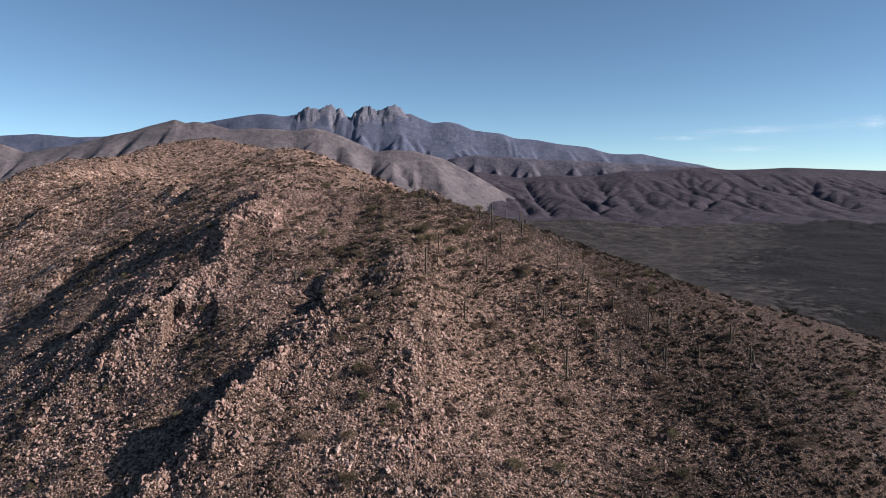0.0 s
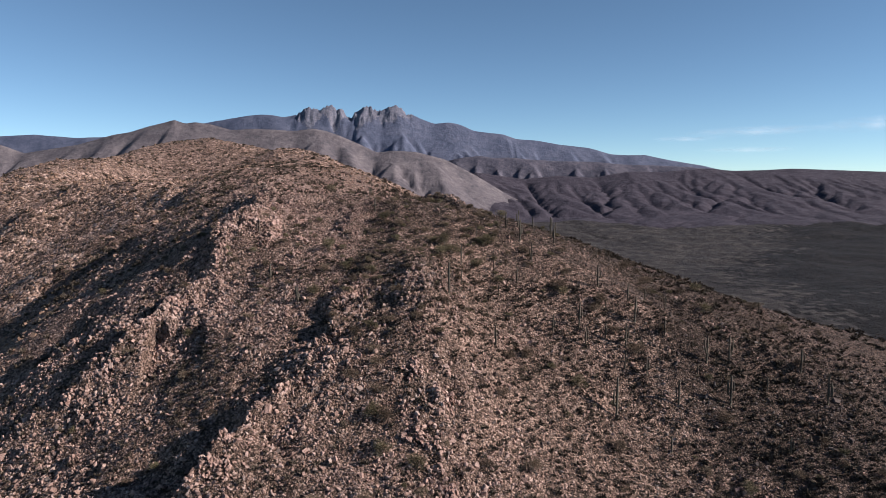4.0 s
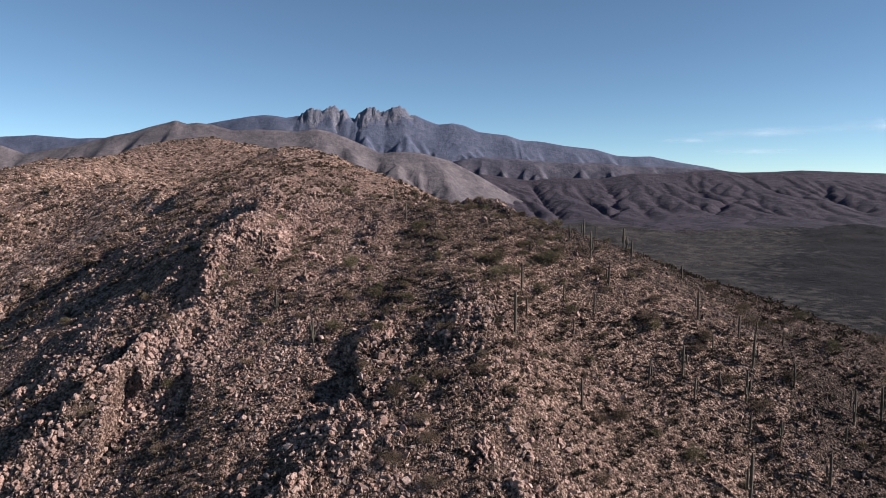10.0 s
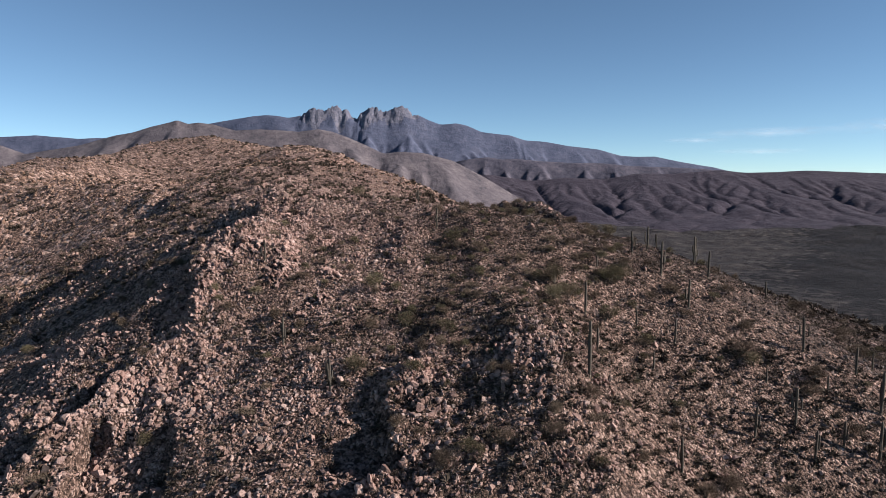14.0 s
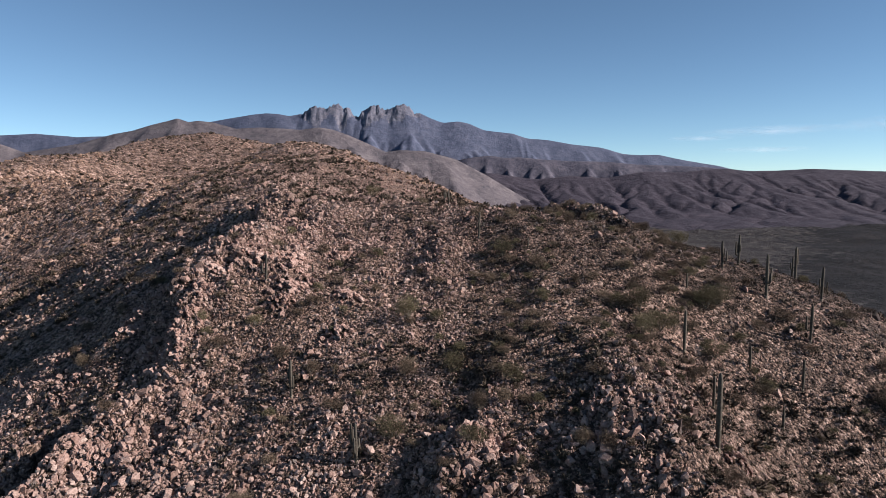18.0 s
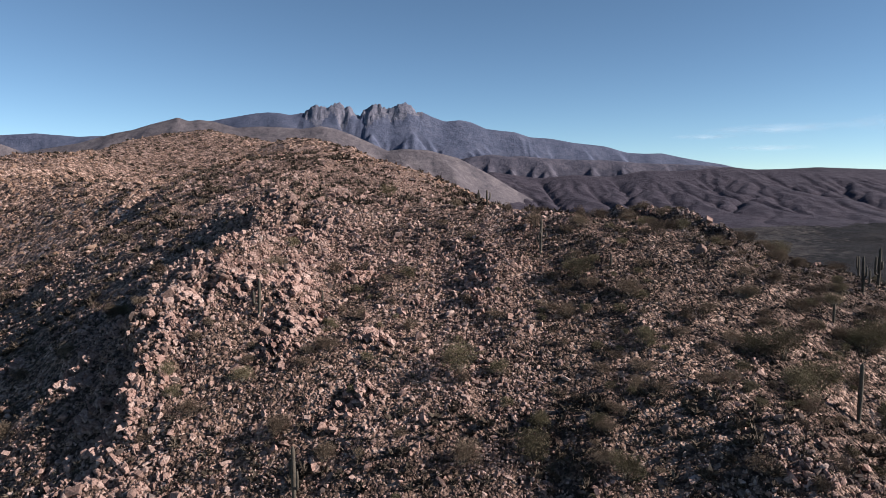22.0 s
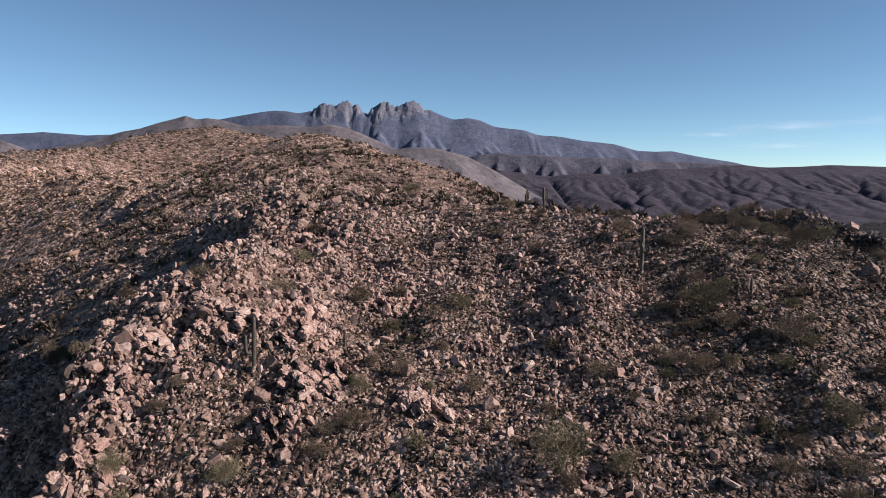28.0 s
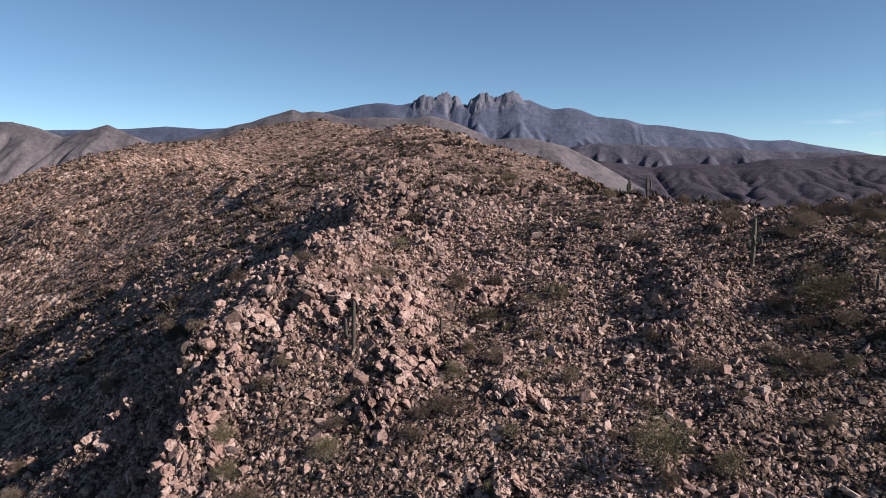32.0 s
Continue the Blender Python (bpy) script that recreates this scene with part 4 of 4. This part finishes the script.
def saguaro(x, y, h, arms, seed):
    r = random.Random(seed)
    base = new("saguaro")
    base.location = (x, y, on_ground(x, y) - 0.15)
    rad = 0.09 + 0.022 * h
    lx, ly = r.uniform(-0.03, 0.03), r.uniform(-0.03, 0.03)
    ks = [0, 0.06, 0.15, 0.3, 0.45, 0.6, 0.75, 0.87, 0.94, 0.975, 0.992, 1.0]
    rs = [0.78, 0.8, 0.88, 1.0, 1.04, 1.0, 0.95, 0.88, 0.78, 0.6, 0.36, 0.1]
    part("trunk", fluted([(lx * h * k, ly * h * k, (h + 0.15) * k) for k in ks], [rad * q for q in rs]), M_CACTUS, base)
    part("woody_base", fluted([(0, 0, -0.1), (0, 0, 0.25), (lx * 0.4, ly * 0.4, 0.5)], [rad * 0.95, rad * 0.9, rad * 0.8]), M_DEADWOOD, base, "grey corky base")
    for a in range(arms):
        t = r.uniform(0, 2 * math.pi)
        z0, out = h * r.uniform(0.3, 0.55), rad * r.uniform(2.2, 3.4)
        up = h * (r.uniform(0.02, 0.1) if h > 4 and x < -15 and y > 215 else r.uniform(0.12, 0.42))
        ar = rad * r.uniform(0.6, 0.78)
        c, s = math.cos(t), math.sin(t)
        pts = [(0.3 * rad, 0), (0.75 * out, -0.05), (out, 0.12), (1.06 * out, 0.35), (1.06 * out, up * 0.6 + 0.3), (1.05 * out, up + 0.3), (1.05 * out, up + 0.42), (1.05 * out, up + 0.47)]
        part("arm", fluted([(c * q + lx * z0, s * q + ly * z0, z0 + w) for q, w in pts], [ar * q for q in (0.75, 0.9, 1, 1, 1, 0.85, 0.55, 0.12)], 9), M_CACTUS, base)
    kind = "tall " if h > 6 else "young " if h < 3 else ""
    word = "bare column without arms" if arms == 0 else "with one arm" if arms == 1 else "with several upturned arms"
    return tagged(base, "%sgrey-green saguaro cactus, %s, among stones" % (kind, word), "cactus", "saguaros on the hillside")


ON_CREST = [(-59.6, 222.5, 4.0, 1), (-53.5, 226.7, 1.3, 0), (-51.5, 202.5, 4.7, 3), (-42.5, 193.6, 4.4, 4), (-33.3, 281.4, 3.1, 4), (-32.4, 267.5, 3.1, 4), (-27.4, 236.2, 4.4, 4), (-19.9, 230.0, 1.3, 0)]
UPPER_SLOPE = [(-4.9, 190.6, 8.2, 0), (-1.7, 200.1, 3.9, 0), (-1.4, 211.2, 5.6, 0), (3.4, 224.4, 2.2, 0), (6.0, 182.9, 5.0, 2), (7.6, 211.6, 3.1, 0), (8.3, 203.6, 2.8, 0), (12.9, 234.9, 4.8, 2), (13.7, 209.7, 4.2, 0), (16.3, 226.4, 6.7, 2), (17.1, 238.6, 5.2, 2), (18.6, 217.5, 5.3, 1), (21.3, 195.4, 5.0, 1), (23.8, 253.9, 3.6, 1), (26.8, 203.9, 2.3, 0), (26.9, 230.2, 5.5, 1), (27.5, 239.7, 5.7, 2), (28.4, 197.4, 6.0, 3), (29.1, 192.8, 4.6, 1), (29.8, 245.3, 4.5, 2)]
LOWER_SLOPE = [(33.1, 177.1, 8.8, 1), (34.6, 195.1, 4.1, 1), (38.0, 188.9, 4.1, 0), (39.4, 194.0, 6.2, 3), (43.0, 187.4, 4.3, 3), (43.6, 170.4, 3.8, 1), (48.8, 181.4, 6.2, 1), (50.5, 198.0, 5.0, 1), (56.0, 189.5, 3.0, 0), (59.7, 193.3, 6.7, 3), (61.8, 183.4, 7.1, 3), (66.3, 195.6, 7.2, 3), (68.9, 169.0, 3.8, 2), (72.8, 188.4, 3.5, 0), (84.6, 195.5, 6.3, 2), (85.9, 185.2, 7.2, 2)]
FAR_SLOPE = [(32.3, 238.3, 1.7, 0), (35.9, 210.2, 6.0, 2), (36.5, 203.3, 2.7, 0), (41.1, 235.5, 3.4, 0), (43.3, 207.3, 4.8, 0), (43.4, 200.5, 6.9, 3), (49.5, 212.8, 3.2, 0), (55.1, 212.2, 3.2, 0), (91.6, 234.6, 2.8, 1)]
for k, (sx, sy, sh, arms) in enumerate(ON_CREST + UPPER_SLOPE + LOWER_SLOPE + FAR_SLOPE):
    saguaro(sx, sy, sh, arms, 500 + k)


# ---- shrubs ----
def shrub_parts(seed, n, flat, openness):
    """Stems and crown of a shrub about one metre across."""
    r = np.random.default_rng(seed)
    stems = bmesh.new()
    heads = []
    root = [stems.verts.new(Vector((math.cos(q) * 0.02, math.sin(q) * 0.02, -0.05))) for q in (0, 2.1, 4.2)]
    for k in range(9):
        t, lean = r.uniform(0, 2 * np.pi), r.uniform(0.1, 0.75)
        end = Vector((math.cos(t) * lean * 0.42, math.sin(t) * lean * 0.42, r.uniform(0.16, 0.52) * flat))
        heads.append(end)
        w = 0.014
        mid = end * 0.5 + Vector(r.normal(0, 0.03, 3))
        b = [stems.verts.new(mid + Vector((math.cos(q) * w * 0.7, math.sin(q) * w * 0.7, 0))) for q in (0, 2.1, 4.2)]
        c = stems.verts.new(end)
        for j in range(3):
            stems.faces.new((root[j], root[(j + 1) % 3], b[(j + 1) % 3], b[j]))
            stems.faces.new((b[j], b[(j + 1) % 3], c))
    cen = np.array([heads[i][:] for i in r.integers(0, len(heads), n)])
    d = r.normal(size=(n, 3))
    d /= np.linalg.norm(d, axis=1, keepdims=True)
    p = cen + d * (r.random((n, 1)) ** 0.4) * np.array([0.22, 0.22, 0.17 * flat]) * openness
    p[:, 2] = np.maximum(p[:, 2], 0.03)
    out = p - np.array([0, 0, 0.1])
    out = out / np.linalg.norm(out, axis=1, keepdims=True) + 0.6 * r.normal(size=(n, 3))
    out /= np.linalg.norm(out, axis=1, keepdims=True)
    side = np.cross(out, r.normal(size=(n, 3)))
    side /= np.linalg.norm(side, axis=1, keepdims=True)
    ln, wd = r.uniform(0.02, 0.055, (n, 1)), r.uniform(0.0035, 0.007, (n, 1))
    v = np.stack([p - side * wd, p + side * wd, p + out * ln], 1).reshape(-1, 3)
    sm = bpy.data.meshes.new("trunk")
    stems.to_mesh(sm)
    stems.free()
    sm.materials.append(M_BARK)
    return sm, v, np.arange(3 * n).reshape(-1, 3)


def shrub_kind(name, seed, n, flat, openness, mat, label, category):
    sm, v, f = shrub_parts(seed, n, flat, openness)
    base = new(name)
    for nm, me in (("trunk", sm), ("crown", mesh_of("crown", v, f, mat))):
        new(nm, me).parent = base
    return tagged(base, label, category, "shrubs on the hillside")


KINDS = [
    shrub_kind("desert_shrub", 900, 3900, 1.0, 1.0, M_TWIG, "rounded dry brown desert shrub between stones", "shrub"),
    shrub_kind("desert_shrub", 901, 3900, 0.85, 1.2, M_TWIG, "spreading dry brown desert shrub between stones", "shrub"),
    shrub_kind("olive_shrub", 902, 3900, 0.9, 1.1, M_GREEN, "dark olive desert shrub between stones", "shrub"),
    shrub_kind("palo_verde", 903, 4600, 1.15, 1.15, M_GREEN, "bushy olive-green palo verde on stony ground", "shrub"),
    shrub_kind("low_shrub", 904, 3600, 0.8, 1.25, M_TWIG, "low wide dry brown desert shrub", "shrub"),
    shrub_kind("brittlebush", 905, 1400, 0.7, 0.9, M_GOLD, "small yellow flowering brittlebush on the crest", "shrub"),
]
used = set()


def shrub(x, y, w, k, r):
    m = pose(x, y, on_ground(x, y), r.uniform(-6, 6), r.uniform(-6, 6), r.uniform(0, 360))
    s = Matrix.Diagonal((1.1 * w * r.uniform(0.85, 1.15), 1.1 * w * r.uniform(0.85, 1.15), 1.15 * w * r.uniform(0.75, 1.05), 1))
    ob = KINDS[k] if k not in used else copy_thing(KINDS[k], m)
    used.add(k)
    ob.matrix_basis = m @ s
    return ob


PLACED = [
    [(-23, 227, 2.5), (-22, 240, 2.9), (-27, 244, 3.2), (-30, 254, 2.4), (-26, 251, 2.6), (-21, 244, 2.6), (-62, 257, 3.1), (-53, 235, 3.0), (-65, 212, 2.1), (-26, 223, 2.8), (-28, 224, 2.3), (-61, 246, 2.4), (-54, 316, 4.6), (-62, 324, 3.5), (-38, 262, 2.7), (-44, 234, 2.4), (-36, 245, 2.8), (-50, 231, 2.3), (-34, 223, 2.3), (-37, 226, 2.1), (-64, 220, 1.6)],
    [(-59, 216, 1.8), (-65, 218, 1.9), (-32, 205, 3.9), (-39, 196, 3.9), (-38, 205, 3.3), (-26, 198, 2.8), (-30, 192, 3.4), (-29, 197, 3.3), (-19, 191, 3.2), (-7, 211, 3.8), (-6, 216, 4.6), (5, 221, 4.6), (3, 212, 3.6), (-46, 200, 2.9), (-9, 217, 3.5), (-19, 224, 3.5), (-24, 229, 3.7), (-12, 238, 2.9), (-18, 245, 3.1), (0, 225, 2.9), (-6, 225, 3.0), (9, 226, 3.1)],
    [(14, 259, 4.6), (-50, 206, 2.5), (-59, 214, 2.7), (-63, 211, 2.6), (17, 222, 3.7), (12, 219, 3.0), (9, 209, 3.2), (-18, 176, 3.6), (-23, 175, 3.5), (-4, 213, 4.2), (25, 209, 4.6), (28, 224, 3.6), (27, 214, 3.8), (33, 202, 3.9), (9, 182, 3.9), (37, 197, 3.7), (42, 193, 4.6), (-25, 202, 3.4), (-17, 188, 3.0), (-54, 190, 3.1), (-69, 191, 3.2), (-21, 167, 3.2)],
    [(-12, 176, 3.0), (0, 180, 2.8), (-6, 185, 3.1), (-27, 230, 2.3), (-26, 173, 3.6), (-20, 164, 3.4), (-25, 162, 4.1), (-19, 159, 4.6), (-20, 155, 4.6), (6, 168, 3.5), (13, 185, 4.6), (2, 149, 3.4), (25, 181, 4.6), (35, 205, 4.4), (52, 221, 4.6), (67, 234, 4.6), (66, 213, 4.6), (58, 178, 4.6), (51, 199, 4.3), (90, 216, 4.6), (85, 197, 4.3), (52, 244, 4.6)],
    [(55, 232, 4.6), (74, 242, 4.6), (91, 236, 4.6), (7, 222, 4.6), (-18, 154, 4.6), (-18, 147, 4.6), (-20, 136, 4.6), (-19, 127, 4.6), (-28, 136, 4.2), (-11, 145, 4.0), (11, 152, 4.6), (15, 137, 4.3), (25, 139, 3.9), (84, 154, 4.6), (54, 146, 4.6), (56, 159, 4.6), (31, 167, 4.6), (26, 207, 4.6), (114, 187, 4.6), (108, 176, 4.6)],
]
dice = random.Random(11)
for row in PLACED:
    for px, py, w in row:
        shrub(px, py, w, 3 if w > 3.5 and py > 185 and px < 10 else dice.choice((0, 1, 2, 4)), dice)
shrub(-38.0, 214.2, 4.0, 3, dice)
shrub(-66.2, 214.0, 2.3, 3, dice)
shrub(-71.5, 228.5, 1.3, 5, dice)
shrub(-70.5, 225.5, 1.5, 5, dice)
loose = scatter(900, -112, 105, 118, 262, lambda x, y: brushiness(x, y) ** 2)
for px, py in loose[:185]:
    shrub(px, py, 1.3 + 1.7 * dice.random(), dice.choice((0, 1, 2, 4)), dice)
thicket = scatter(260, -26, 12, 205, 262, brushiness)
for px, py in thicket[:75]:
    shrub(px, py, 1.2 + 1.6 * dice.random(), dice.choice((0, 1, 2, 4)), dice)
brush = scatter(700, -54, 14, 186, 242, lambda x, y: 0.25 + brushiness(x, y))
for px, py in brush[:170]:
    shrub(px, py, 0.9 + 1.3 * dice.random() ** 1.5, dice.choice((0, 1, 2, 2, 4)), dice)
